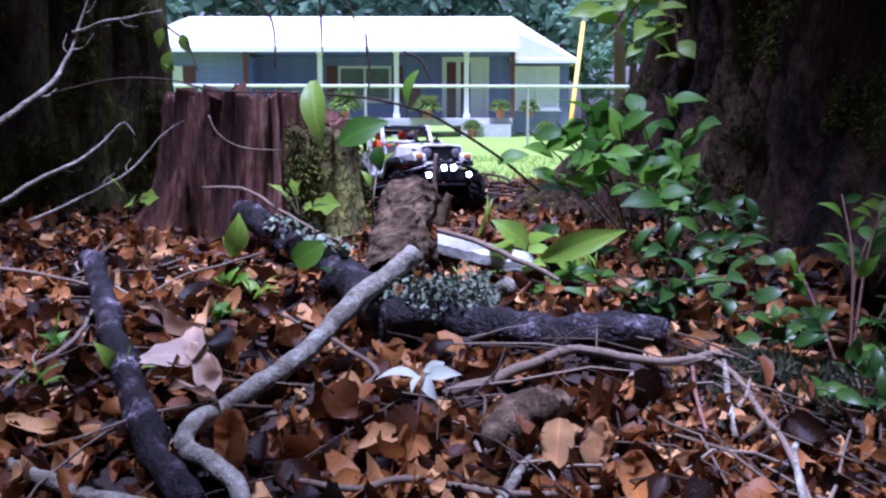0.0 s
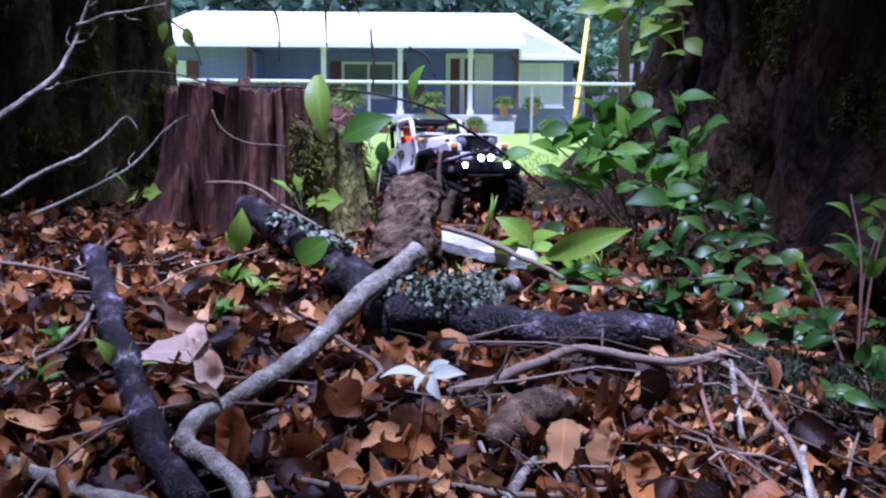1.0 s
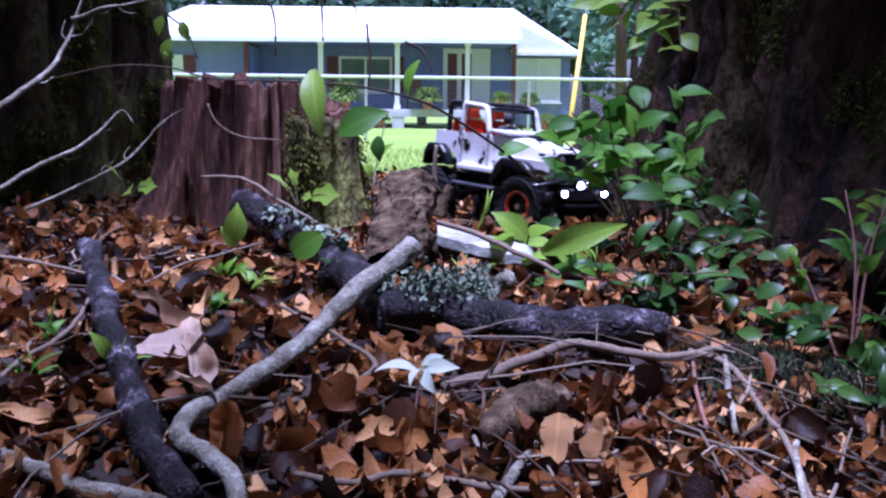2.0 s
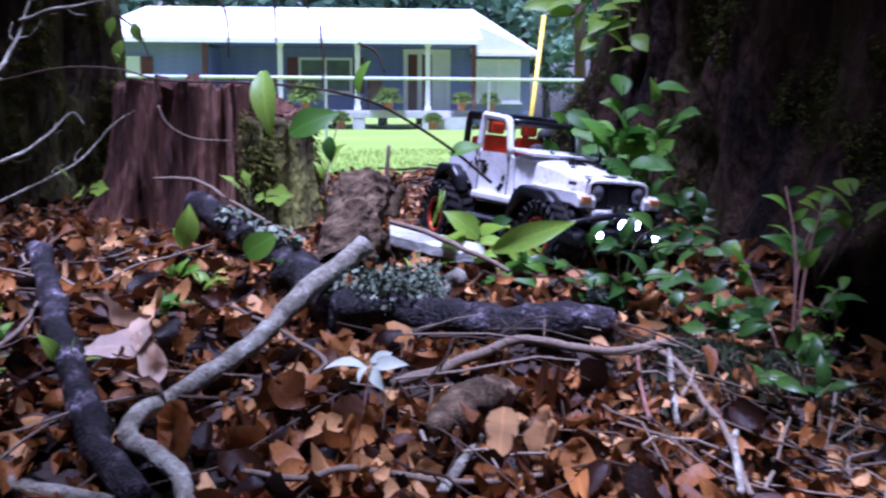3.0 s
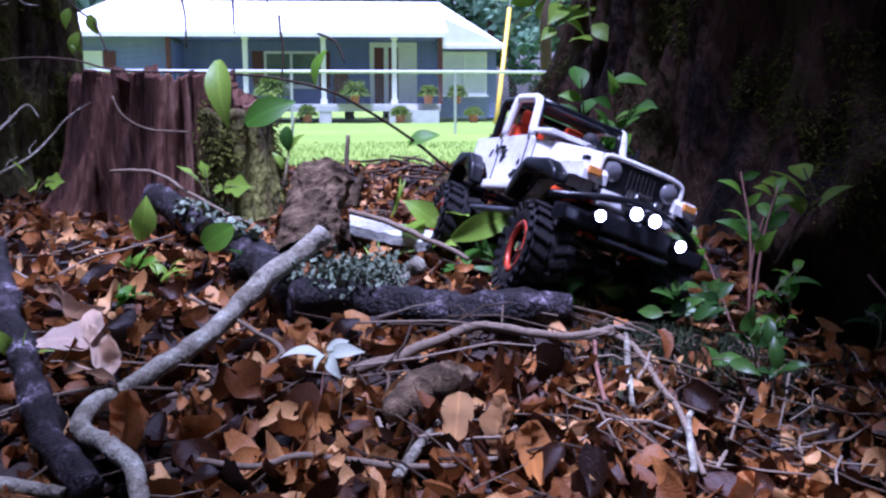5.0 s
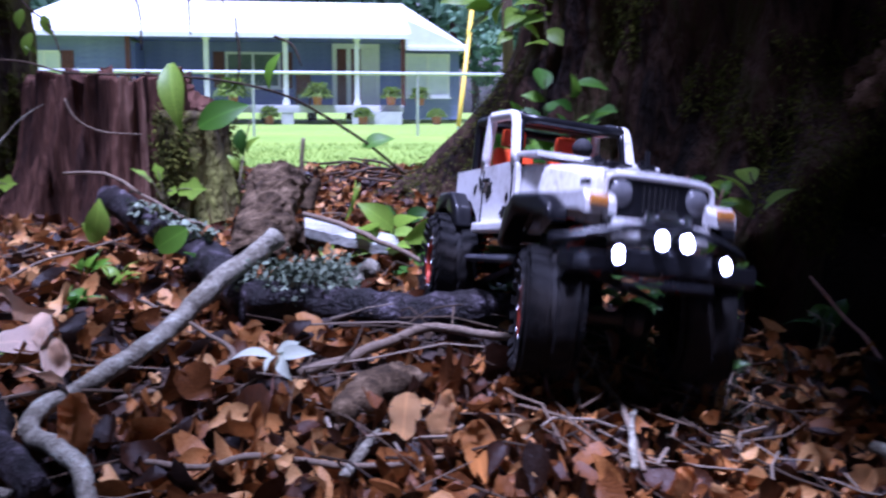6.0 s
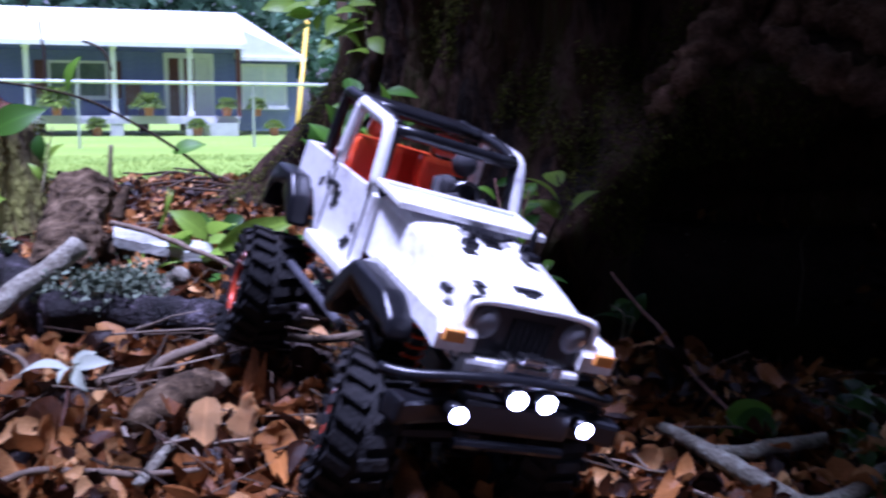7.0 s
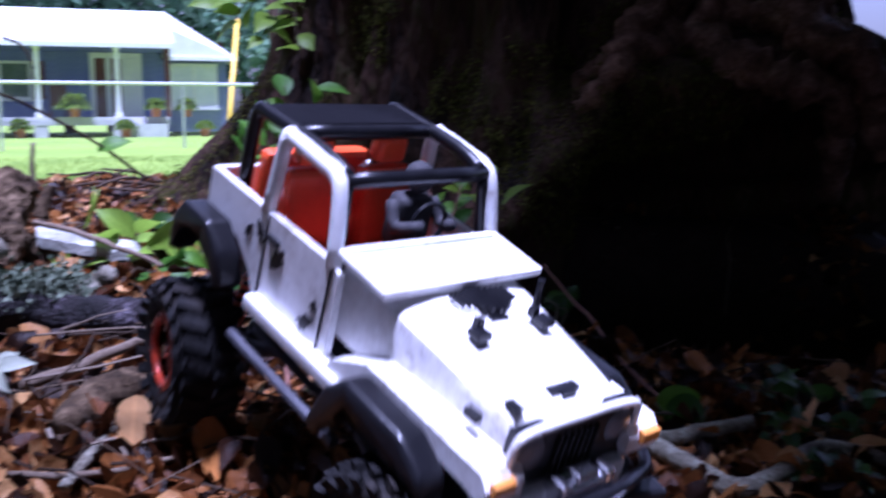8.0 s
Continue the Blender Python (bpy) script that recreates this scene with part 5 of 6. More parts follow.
def fallen_leaves():
    rng = random.Random(11)
    meshes = []
    for k in range(18):
        bm = bmesh.new()
        leaf_mesh(bm, Matrix.Translation((-0.5, 0, 0)), 1.0, rng.uniform(0.44, 0.6), rng.uniform(-0.1, 0.38), rng.uniform(0.15, 0.9), n=10, blunt=0.6, late=1.5)
        for v in bm.verts:
            c = v.co.copy()
            v.co.z += 0.2 * noise.noise(c * 2.6 + Vector((k, 0, 0))) + 0.06 * noise.noise(c * 8 + Vector((k, 3, 0)))
            v.co.y += 0.1 * noise.noise(c * 3 + Vector((0, k, 5))) + 0.05 * noise.noise(c * 11 + Vector((0, k, 5)))
            v.co.x += 0.07 * noise.noise(c * 5 + Vector((2, k, 5)))
        bmesh.ops.solidify(bm, geom=bm.faces[:], thickness=0.012)
        me = bpy.data.meshes.new("fallen_leaf")
        bm.to_mesh(me)
        bm.free()
        for p in me.polygons:
            p.use_smooth = True
        me.materials.append(M_FALLEN)
        meshes.append(me)

    def put(p, L, tilt, turn, roll, k):
        o = new("fallen_leaf", meshes[k % 18])
        o.matrix_basis = Matrix.Translation(p) @ Euler((radians(roll), radians(tilt), radians(turn))).to_matrix().to_4x4() @ Matrix.Diagonal((L, L, L, 1))
        return tagged(o, "curled dry brown leaf on the litter", "leaf", group="fallen leaves")

    for k, (p, L, tilt, turn, roll) in enumerate([
        ((-0.297, 0.992, 0.232), 0.066, -25, 160, 30), ((-0.267, 0.925, 0.215), 0.056, -15, 10, 35), ((-0.242, 0.904, 0.204), 0.046, -40, 120, 20), ((-0.232, 0.862, 0.196), 0.046, -10, 170, 30), ((-0.220, 0.879, 0.199), 0.042, -60, 80, 0),
        ((-0.182, 0.767, 0.178), 0.068, -62, 105, 10), ((-0.042, 0.819, 0.175), 0.055, -50, 60, 20), ((0.029, 0.815, 0.175), 0.04, -40, 20, 30),
        ((0.095, 0.767, 0.178), 0.056, -58, 75, 15), ((0.133, 0.767, 0.178), 0.054, -60, 62, -10), ((0.153, 0.725, 0.164), 0.052, -58, 95, 0), ((-0.240, 1.311, 0.235), 0.075, -10, 170, 30)]):
        o = put(p, L, tilt, turn, roll, k)
        # the first five get the paler colour with sunlight painted in
        if k < 5:
            o.scale = o.scale * 1.2
            o.location.z += 0.006
            tagged(o, "large pale pinkish-tan dead leaf with painted sunlight on the litter")
            o.data = o.data.copy()
            o.data.materials[0] = M_SUNLITDEAD
    n = 0
    while n < 210:
        y = 0.62 + 1.3 * rng.random() ** 1.3
        x = rng.uniform(-0.3 - 0.5 * y, 0.5 + 0.5 * y)
        if on_stick(x, y, 0.045):
            continue
        L = rng.uniform(0.035, 0.06)
        put((x, y, rough_z(x, y) + 0.018), L, rng.uniform(-55, 20), rng.uniform(0, 360), rng.uniform(-45, 50), n)
        n += 1


fallen_leaves()


def branch(name, label, pts, radii, mat, seed=1, rough=0.18, seg=12, cat="branch", forks=0):
    path = bend(pts, 7)
    n = len(path)
    m = len(radii)
    rr = []
    for i in range(n):
        f = i / (n - 1) * (m - 1)
        k = min(int(f), m - 2)
        rr.append(radii[k] + (radii[k + 1] - radii[k]) * (f - k))
    path = [p + Vector((noise.noise(p * 9 + Vector((seed, 0, 0))), noise.noise(p * 9 + Vector((0, seed, 0))), noise.noise(p * 9 + Vector((0, 0, seed))))) * (r * 0.35 + 0.003) + Vector((noise.noise(p * 31), noise.noise(p * 31 + Vector((7, 0, 0))), noise.noise(p * 31 + Vector((0, 7, 0))))) * (r * 0.22 + 0.0014) for p, r in zip(path, rr)]
    bm = tube(bmesh.new(), path, rr, seg, rough, seed=seed)
    rng = random.Random(seed * 13)
    for k in range(forks):
        i = int(n * (0.25 + 0.7 * (k + rng.random()) / max(1, forks)))
        i = min(n - 2, i)
        d = (path[i + 1] - path[i]).normalized()
        side = d.cross(Vector((rng.gauss(0, 0.3), -1, rng.gauss(0, 0.3)))).normalized() * rng.choice((-1, 1))
        L = rng.uniform(6, 16) * rr[i]
        q = path[i] + d * L * 0.6 + side * L * rng.uniform(0.3, 0.6)
        tube(bm, bend([path[i], path[i].lerp(q, 0.5) + side * L * 0.12, q + d * L * 0.4], 3), [rr[i] * (0.6 - 0.07 * j) for j in range(7)], 6)
    o = part(name, bm, mat, smooth=True)
    return tagged(o, label, cat)


# large sticks and logs
branch("grey_branch", "bent grey lichen-coated branch lying across the leaves", GREY_PATH, [0.0135, 0.0127, 0.0119, 0.0107, 0.0100, 0.0092, 0.0086, 0.0082, 0.0078, 0.0072], M_GREYBARK, 3, 0.14, 16)
branch("dark_branch", "dark wet branch with peeling bark and painted glints on the leaves", DARK_PATH, [0.0150, 0.0146, 0.0140, 0.0138, 0.0134, 0.0124], M_GLINTBARK, 5, 0.42, 24)
branch("corner_stick", "grey stick half buried in the leaves", [(-0.352, 0.745, 0.176), (-0.306, 0.721, 0.168), (-0.260, 0.705, 0.163), (-0.208, 0.692, 0.157)], [0.0060, 0.0066, 0.0060, 0.0054], M_GREYBARK, 9)
branch("lichen_log", "rotting log with dark bark and pale lichen", [(-0.369, 1.744, 0.287), (-0.270, 1.589, 0.261), (-0.187, 1.454, 0.233), (-0.098, 1.207, 0.222), (-0.056, 1.107, 0.217)], [0.0221, 0.0263, 0.0289, 0.0306, 0.0289], M_GLINTBARK, 7, 0.38, 22, "log")
branch("fallen_log", "dark fallen log with whitish worn bark and painted glints", LOG_PATH, [0.0234, 0.0243, 0.0225, 0.0216, 0.0162], M_GLINTBARK, 11, 0.34, 20, "log")
branch("broken_stub", "short broken grey stick end beside the log", [(0.040, 1.176, 0.221), (0.070, 1.212, 0.232), (0.088, 1.204, 0.245)], [0.012, 0.0125, 0.013], M_GREYBARK, 12, 0.2)
branch("long_twig", "long thin crooked twig on the leaves", LONG_PATH, [0.0056, 0.0058, 0.0054, 0.0050, 0.0044, 0.0040], M_TWIG, 13, 0.15)
branch("forked_twig", "thin pale forked twig", [(0.263, 1.000, 0.201), (0.305, 0.987, 0.190), (0.311, 0.895, 0.169), (0.310, 0.823, 0.158), (0.299, 0.752, 0.154), (0.293, 0.717, 0.149)], [0.004, 0.0035, 0.003, 0.0028, 0.0025], M_TWIG, 14)
branch("forked_twig", "thin pale forked twig", [(0.308, 1.009, 0.194), (0.287, 0.925, 0.180), (0.270, 0.844, 0.166)], [0.003, 0.0035, 0.003], M_GREYBARK, 15)
branch("middle_twig", "thin grey twig on the leaves", [(-0.165, 0.856, 0.181), (-0.121, 0.881, 0.187), (-0.081, 0.914, 0.194), (-0.069, 0.948, 0.201), (-0.099, 0.993, 0.210), (-0.194, 1.130, 0.219)], [0.0026, 0.0033, 0.0033, 0.0026, 0.0020], M_TWIG, 16, forks=4)
branch("upright_twig", "thin reddish upright twig in the litter", [(0.262, 0.973, 0.197), (0.246, 0.878, 0.177), (0.239, 0.806, 0.169)], [0.002, 0.0022, 0.002], M_REDSTEM, 17)
branch("leaning_twig", "grey forked dead twig", [(-0.700, 1.496, 0.324), (-0.658, 1.552, 0.360), (-0.613, 1.606, 0.389), (-0.588, 1.660, 0.421), (-0.572, 1.715, 0.452), (-0.552, 1.712, 0.430)], [0.0038, 0.0036, 0.0029, 0.0022, 0.0018, 0.0009], M_GREYBARK, 18, forks=4)
branch("leaning_twig", "grey forked dead twig", [(-0.655, 1.493, 0.298), (-0.603, 1.547, 0.327), (-0.548, 1.622, 0.362), (-0.517, 1.668, 0.401), (-0.494, 1.693, 0.435), (-0.464, 1.716, 0.458)], [0.0029, 0.0027, 0.0024, 0.0018, 0.0013, 0.0009], M_GREYBARK, 19, forks=4)
branch("leaning_twig", "pale dead branch leaning against the tree", [(-0.654, 1.360, 0.438), (-0.620, 1.416, 0.479), (-0.599, 1.471, 0.514), (-0.588, 1.528, 0.565), (-0.575, 1.534, 0.609), (-0.557, 1.541, 0.662)], [0.0050, 0.0045, 0.0036, 0.0027, 0.0022, 0.0018], M_GREYBARK, 20, forks=4)
branch("leaning_twig", "thin grey dead twig by the tree", [(-0.584, 1.532, 0.592), (-0.539, 1.534, 0.609), (-0.501, 1.555, 0.619), (-0.453, 1.577, 0.632)], [0.0027, 0.0022, 0.0018, 0.0009], M_GREYBARK, 21, forks=4)
branch("creeper_stem", "thin brown creeper stem", [(-0.598, 1.236, 0.262), (-0.516, 1.235, 0.252), (-0.446, 1.225, 0.239), (-0.387, 1.212, 0.232), (-0.353, 1.264, 0.245), (-0.297, 1.286, 0.260), (-0.247, 1.308, 0.273)], [0.0024, 0.0024, 0.0020, 0.0020, 0.0017, 0.0014], M_TWIG, 22)
branch("creeper_stem", "thin brown creeper stem", [(-0.332, 1.363, 0.462), (-0.320, 1.360, 0.434), (-0.286, 1.367, 0.416), (-0.230, 1.367, 0.414)], [0.0015, 0.0014, 0.0012, 0.0010], M_TWIG, 23)
branch("creeper_stem", "thin brown creeper stem", [(-0.404, 1.600, 0.346), (-0.326, 1.550, 0.345), (-0.262, 1.495, 0.316), (-0.193, 1.441, 0.287), (-0.155, 1.409, 0.274)], [0.0027, 0.0027, 0.0024, 0.0020], M_TWIG, 24)
branch("side_stick", "dark stick on the leaves", [(-0.418, 0.870, 0.196), (-0.410, 0.928, 0.209), (-0.397, 0.999, 0.221), (-0.436, 1.196, 0.235)], [0.0026, 0.0030, 0.0026, 0.0020], M_TWIG, 25, forks=4)
branch("buried_root", "dark humped root among the leaves", [(0.047, 0.787, 0.176), (0.071, 0.844, 0.180), (0.103, 0.881, 0.185), (0.121, 0.873, 0.185)], [0.010, 0.020, 0.019, 0.008], M_BROWNBARK, 26, 0.3, 14, "root")
branch("front_stick", "curved thin stick at the front of the leaves", [(-0.113, 0.729, 0.168), (-0.064, 0.719, 0.166), (-0.029, 0.734, 0.168), (0.034, 0.715, 0.165), (0.078, 0.715, 0.164), (0.124, 0.725, 0.166)], [0.0023, 0.0030, 0.0030, 0.0026, 0.0023], M_TWIG, 27)
branch("front_stick", "short grey stick standing in the leaves", [(0.042, 0.700, 0.161), (0.060, 0.738, 0.169), (0.083, 0.789, 0.175)], [0.0045, 0.0045, 0.0023], M_GREYBARK, 28)
branch("front_stick", "short grey stick standing in the leaves", [(0.325, 0.843, 0.156), (0.296, 0.760, 0.156), (0.280, 0.713, 0.151)], [0.0030, 0.0032, 0.0030], M_GREYBARK, 29)
branch("grey_limb", "grey dead limb lying by the tree's root", [(0.556, 0.814, 0.124), (0.573, 0.753, 0.117), (0.596, 0.707, 0.106), (0.612, 0.659, 0.095), (0.677, 0.668, 0.096), (0.740, 0.695, 0.105), (0.782, 0.686, 0.101), (0.809, 0.647, 0.091)], [0.0064, 0.0085, 0.0098, 0.0098, 0.0085, 0.0072, 0.0068, 0.0059], M_GREYBARK, 30)
branch("grey_limb", "pale broken limb lying by the tree's root", [(0.570, 0.759, 0.117), (0.616, 0.748, 0.116), (0.666, 0.752, 0.116), (0.708, 0.752, 0.116)], [0.0076, 0.0081, 0.0076, 0.0072], M_GREYBARK, 31)
branch("arching_stem", "thin arching reddish stem", [(0.666, 1.165, 0.228), (0.675, 1.047, 0.177), (0.661, 0.936, 0.144), (0.651, 0.812, 0.121)], [0.002, 0.0025, 0.0025, 0.002], M_REDSTEM, 32)
branch("stiff_stem", "stiff bare twig in front of the stump", [(-0.012, 1.507, 0.401), (-0.014, 1.502, 0.370), (-0.012, 1.498, 0.339)], [0.003, 0.0035, 0.004], M_TWIG, 33)
branch("thin_stick", "thin brown stick hanging over the leaves", [(-0.008, 1.364, 0.295), (0.050, 1.320, 0.286), (0.106, 1.266, 0.268), (0.152, 1.214, 0.250)], [0.004, 0.004, 0.0036, 0.003], M_TWIG, 34)
for k in range(15):
    rr = random.Random(600 + k)
    x, y = rr.uniform(0.0, 0.75), rr.uniform(2.3, 3.3)
    L = rr.uniform(0.15, 0.5)
    a = rr.gauss(0, 0.9)
    pts = [(x + L * u * math.cos(a), y + L * u * math.sin(a), ground_z(x, y) + 0.02 + rr.uniform(0, 0.035)) for u in (-0.5, -0.1, 0.2, 0.5)]
    branch("root_twig", "thin dry stick on the rooty bank", pts, [0.003, 0.005, 0.004, 0.002], M_TWIG, 40 + k, 0.1, 7, "twig")


def bark_stub():
    """The upright broken stub with thick corky bark."""
    base, top = Vector((-0.074, 1.315, 0.230)), Vector((-0.049, 1.468, 0.337))
    axis = (top - base).normalized()
    u, w = frame_axes(axis)
    bm = bmesh.new()
    rings = []
    for j in range(46):
        t = j / 45
        c = base.lerp(top, min(1.0, t * 1.12))
        k = 1.0 if t < 0.86 else max(0.05, 1 - ((t - 0.86) / 0.14) ** 2)
        ring = []
        for i in range(64):
            a = 2 * math.pi * i / 64
            q = u * math.cos(a) + w * math.sin(a)
            p = c + q * 0.042 * k
            n = 0.5 * noise.noise(p * 26) + 0.34 * noise.noise(p * 60) + 0.22 * noise.noise(p * 130)
            ring.append(bm.verts.new(p + q * 0.021 * n + axis * 0.009 * noise.noise(p * 45)))
        rings.append(ring)
    for a, b in zip(rings, rings[1:]):
        for i in range(64):
            bm.faces.new((a[i], a[(i + 1) % 64], b[(i + 1) % 64], b[i]))
    bm.faces.new(rings[-1])
    o = part("bark_stub", bm, M_BROWNBARK)
    tagged(o, "stub of broken wood with rough corky brown bark", "stump")
    branch("snag", "small broken snag beside the stub", [(-0.004, 1.492, 0.291), (0.001, 1.495, 0.317), (0.010, 1.498, 0.339)], [0.012, 0.010, 0.006], M_BROWNBARK, 71)


bark_stub()


def shard():
    bm = bmesh.new()
    a, b = Vector((-0.008, 1.410, 0.280)), Vector((0.130, 1.346, 0.256))
    n = 14
    top = []
    for i in range(n + 1):
        t = i / n
        p = a.lerp(b, t)
        w = 0.013 * math.sin(math.pi * (0.08 + 0.86 * t)) + 0.003
        z = 0.006 * noise.noise(Vector((t * 9, 0, 1)))
        top.append([bm.verts.new(p + Vector((0.1 * w, -w, z - 0.006))), bm.verts.new(p + Vector((0, w, z + 0.008))), bm.verts.new(p + Vector((0, w, z - 0.014))), bm.verts.new(p + Vector((0, -w, z - 0.02)))])
    for p, q in zip(top, top[1:]):
        for k in range(4):
            bm.faces.new((p[k], p[(k + 1) % 4], q[(k + 1) % 4], q[k]))
    bm.faces.new(top[0])
    bm.faces.new(top[-1])
    tagged(part("wood_shard", bm, M_CUTWOOD), "pale weathered splinter of split wood", "wood splinter")
    branch("shard_log", "dark log under the pale splinter", [(-0.021, 1.446, 0.248), (0.039, 1.416, 0.249), (0.128, 1.364, 0.238)], [0.024, 0.022, 0.014], M_BROWNBARK, 73, 0.25, 14, "log")


shard()


def lichen():
    rng = random.Random(8)
    bm = bmesh.new()
    for _ in range(2000):
        u = rng.random()
        c = Vector((-0.044, 1.135, 0.218)).lerp(Vector((0.047, 1.176, 0.221)), u)
        p = c + Vector((rng.gauss(0, 0.016), -0.028 + rng.gauss(0, 0.014), 0.024 + rng.gauss(0, 0.012)))
        s = rng.uniform(0.0016, 0.0052)
        m = Matrix.Translation(p) @ Euler((rng.uniform(-1.5, 1.5), rng.uniform(-1.5, 1.5), rng.uniform(0, 6))).to_matrix().to_4x4()
        ring = [bm.verts.new(m @ Vector((s * (0.6 + 0.5 * rng.random()) * math.cos(a), s * (0.6 + 0.5 * rng.random()) * math.sin(a), s * 0.3 * rng.random()))) for a in [k * math.pi / 3 for k in range(6)]]
        bm.faces.new(ring)
    tagged(part("lichen_tuft", bm, M_LICHEN), "frilly grey-green lichen tuft on the log", "lichen", kind="stuff")
    bm = bmesh.new()
    for _ in range(140):
        c = Vector((-0.289, 1.591, 0.280)).lerp(Vector((-0.135, 1.365, 0.247)), rng.random())
        p = c + Vector((rng.gauss(0, 0.012), -0.012 + rng.gauss(0, 0.01), 0.016 + rng.gauss(0, 0.008)))
        s = rng.uniform(0.004, 0.009)
        m = Matrix.Translation(p) @ Euler((rng.uniform(-1, 1), rng.uniform(-1, 1), rng.uniform(0, 6))).to_matrix().to_4x4()
        bm.faces.new([bm.verts.new(m @ Vector((s * math.cos(a), s * 0.8 * math.sin(a), 0))) for a in [k * math.pi / 3 for k in range(6)]])
    tagged(part("lichen_flakes", bm, M_LICHEN), "pale lichen flakes on the rotting log", "lichen", kind="stuff")


lichen()


def moss():
    """Tiny moss shoots on the damp ground and up the oak's foot."""
    rng = random.Random(77)
    c = Vector((0.407, 1.045, 0.145))
    verts, faces = [], []
    for _ in range(5200):
        x, y = c.x + rng.gauss(0, 0.075), c.y + rng.gauss(0, 0.085)
        z = rough_z(x, y) + 0.012 + 0.022 * math.exp(-((x - c.x) ** 2 + (y - c.y) ** 2) / 0.008)
        h = rng.uniform(0.006, 0.018)
        a = rng.uniform(0, 6.28)
        o = len(verts)
        verts += [(x - 0.0016 * math.cos(a), y - 0.0016 * math.sin(a), z), (x + 0.0016 * math.cos(a), y + 0.0016 * math.sin(a), z), (x + rng.gauss(0, 0.005), y + rng.gauss(0, 0.005), z + h)]
        faces.append((o, o + 1, o + 2))
    me = bpy.data.meshes.new("moss")
    me.from_pydata(verts, [], faces)
    me.materials.append(M_MOSS)
    tagged(new("moss", me), "soft dark green moss on the ground", "moss", kind="stuff")


moss()


# ---------------------------------------------------------------- green plants
LEAF_MESHES = {}


def leaf_data(kind, mat):
    key = (kind, mat.name)
    if key not in LEAF_MESHES:
        bm = bmesh.new()
        L, W, curl, fold, lob = {"lance": (1, 0.42, -0.16, 0.3, False), "oval": (1, 0.56, -0.1, 0.25, False), "round": (1, 0.78, -0.08, 0.15, False), "lobed": (1, 0.85, -0.05, 0.2, True), "blade": (1, 0.09, -0.25, 0.3, False)}[kind]
        leaf_mesh(bm, Matrix(), L, W, curl, fold, n=10, lobed=lob, blunt=0.62 if kind == "round" else 1.15)
        me = bpy.data.meshes.new("leaf")
        bm.to_mesh(me)
        bm.free()
        for p in me.polygons:
            p.use_smooth = True
        me.materials.append(mat)
        LEAF_MESHES[key] = me
    return LEAF_MESHES[key]


def add_leaf(plant, a, b, kind, mat, roll=0.0, width=1.0):
    """A leaf from its stalk end a to its tip b, in the plant's space."""
    a, b = Vector(a), Vector(b)
    d = b - a
    L = d.length
    x = d.normalized()
    up = Vector((0, -0.55, 0.85))
    y = up.cross(x).normalized()
    z = x.cross(y)
    m = Matrix((x, y, z)).transposed().to_4x4()
    o = new("leaf", leaf_data(kind, mat))
    o.parent = plant
    o.matrix_basis = Matrix.Translation(a) @ m @ Matrix.Rotation(radians(roll), 4, "X") @ Matrix.Diagonal((L, L * width, L, 1))
    return o


def plant(name, base, label, cat="plant"):
    return tagged(empty(name, Matrix.Translation(base)), label, cat)


def local(p, q):
    return Vector(q) - p.location


def stem(p, pts, r, mat=None):
    q = bend([local(p, v) for v in pts], 5)
    return part("stem", tube(bmesh.new(), q, [r * (1 - 0.6 * i / len(q)) for i in range(len(q))], 6), mat or M_STEM, p, smooth=True)


def leaves(p, rows, kind, mat, width=1.0):
    for a, b, roll in rows:
        add_leaf(p, local(p, a), local(p, b), kind, mat, roll, width)


# long vine that arches over the stump
v = plant("vine", (0.140, 1.420, 0.354), "thin dark woody vine with a few yellow-green leaves", "vine")
stem(v, [(0.144, 1.419, 0.351), (0.083, 1.385, 0.401), (0.013, 1.331, 0.446), (-0.034, 1.293, 0.469), (-0.107, 1.265, 0.485), (-0.196, 1.266, 0.491), (-0.308, 1.297, 0.495), (-0.380, 1.339, 0.511), (-0.479, 1.400, 0.515), (-0.586, 1.438, 0.496)], 0.0024, M_TWIG)
leaves(v, [((-0.171, 1.239, 0.511), (-0.156, 1.207, 0.423), 15)], "lance", M_LEAFLIME, 0.85)
leaves(v, [((-0.037, 1.301, 0.524), (-0.052, 1.294, 0.474), 40), ((-0.135, 1.228, 0.428), (-0.071, 1.231, 0.456), 30), ((-0.090, 1.307, 0.421), (-0.087, 1.303, 0.385), 20), ((0.079, 1.385, 0.397), (0.126, 1.387, 0.409), 10)], "oval", M_LEAF)
s = plant("seedling", (-0.140, 1.969, 0.204), "slender green seedling beside the stump")
stem(s, [(-0.140, 1.969, 0.204), (-0.111, 1.494, 0.308), (-0.104, 1.504, 0.379), (-0.093, 1.511, 0.432)], 0.002)
leaves(s, [((-0.104, 1.504, 0.379), (-0.081, 1.487, 0.408), 10), ((-0.111, 1.500, 0.353), (-0.128, 1.504, 0.379), 0)], "lance", M_LEAFLIME)

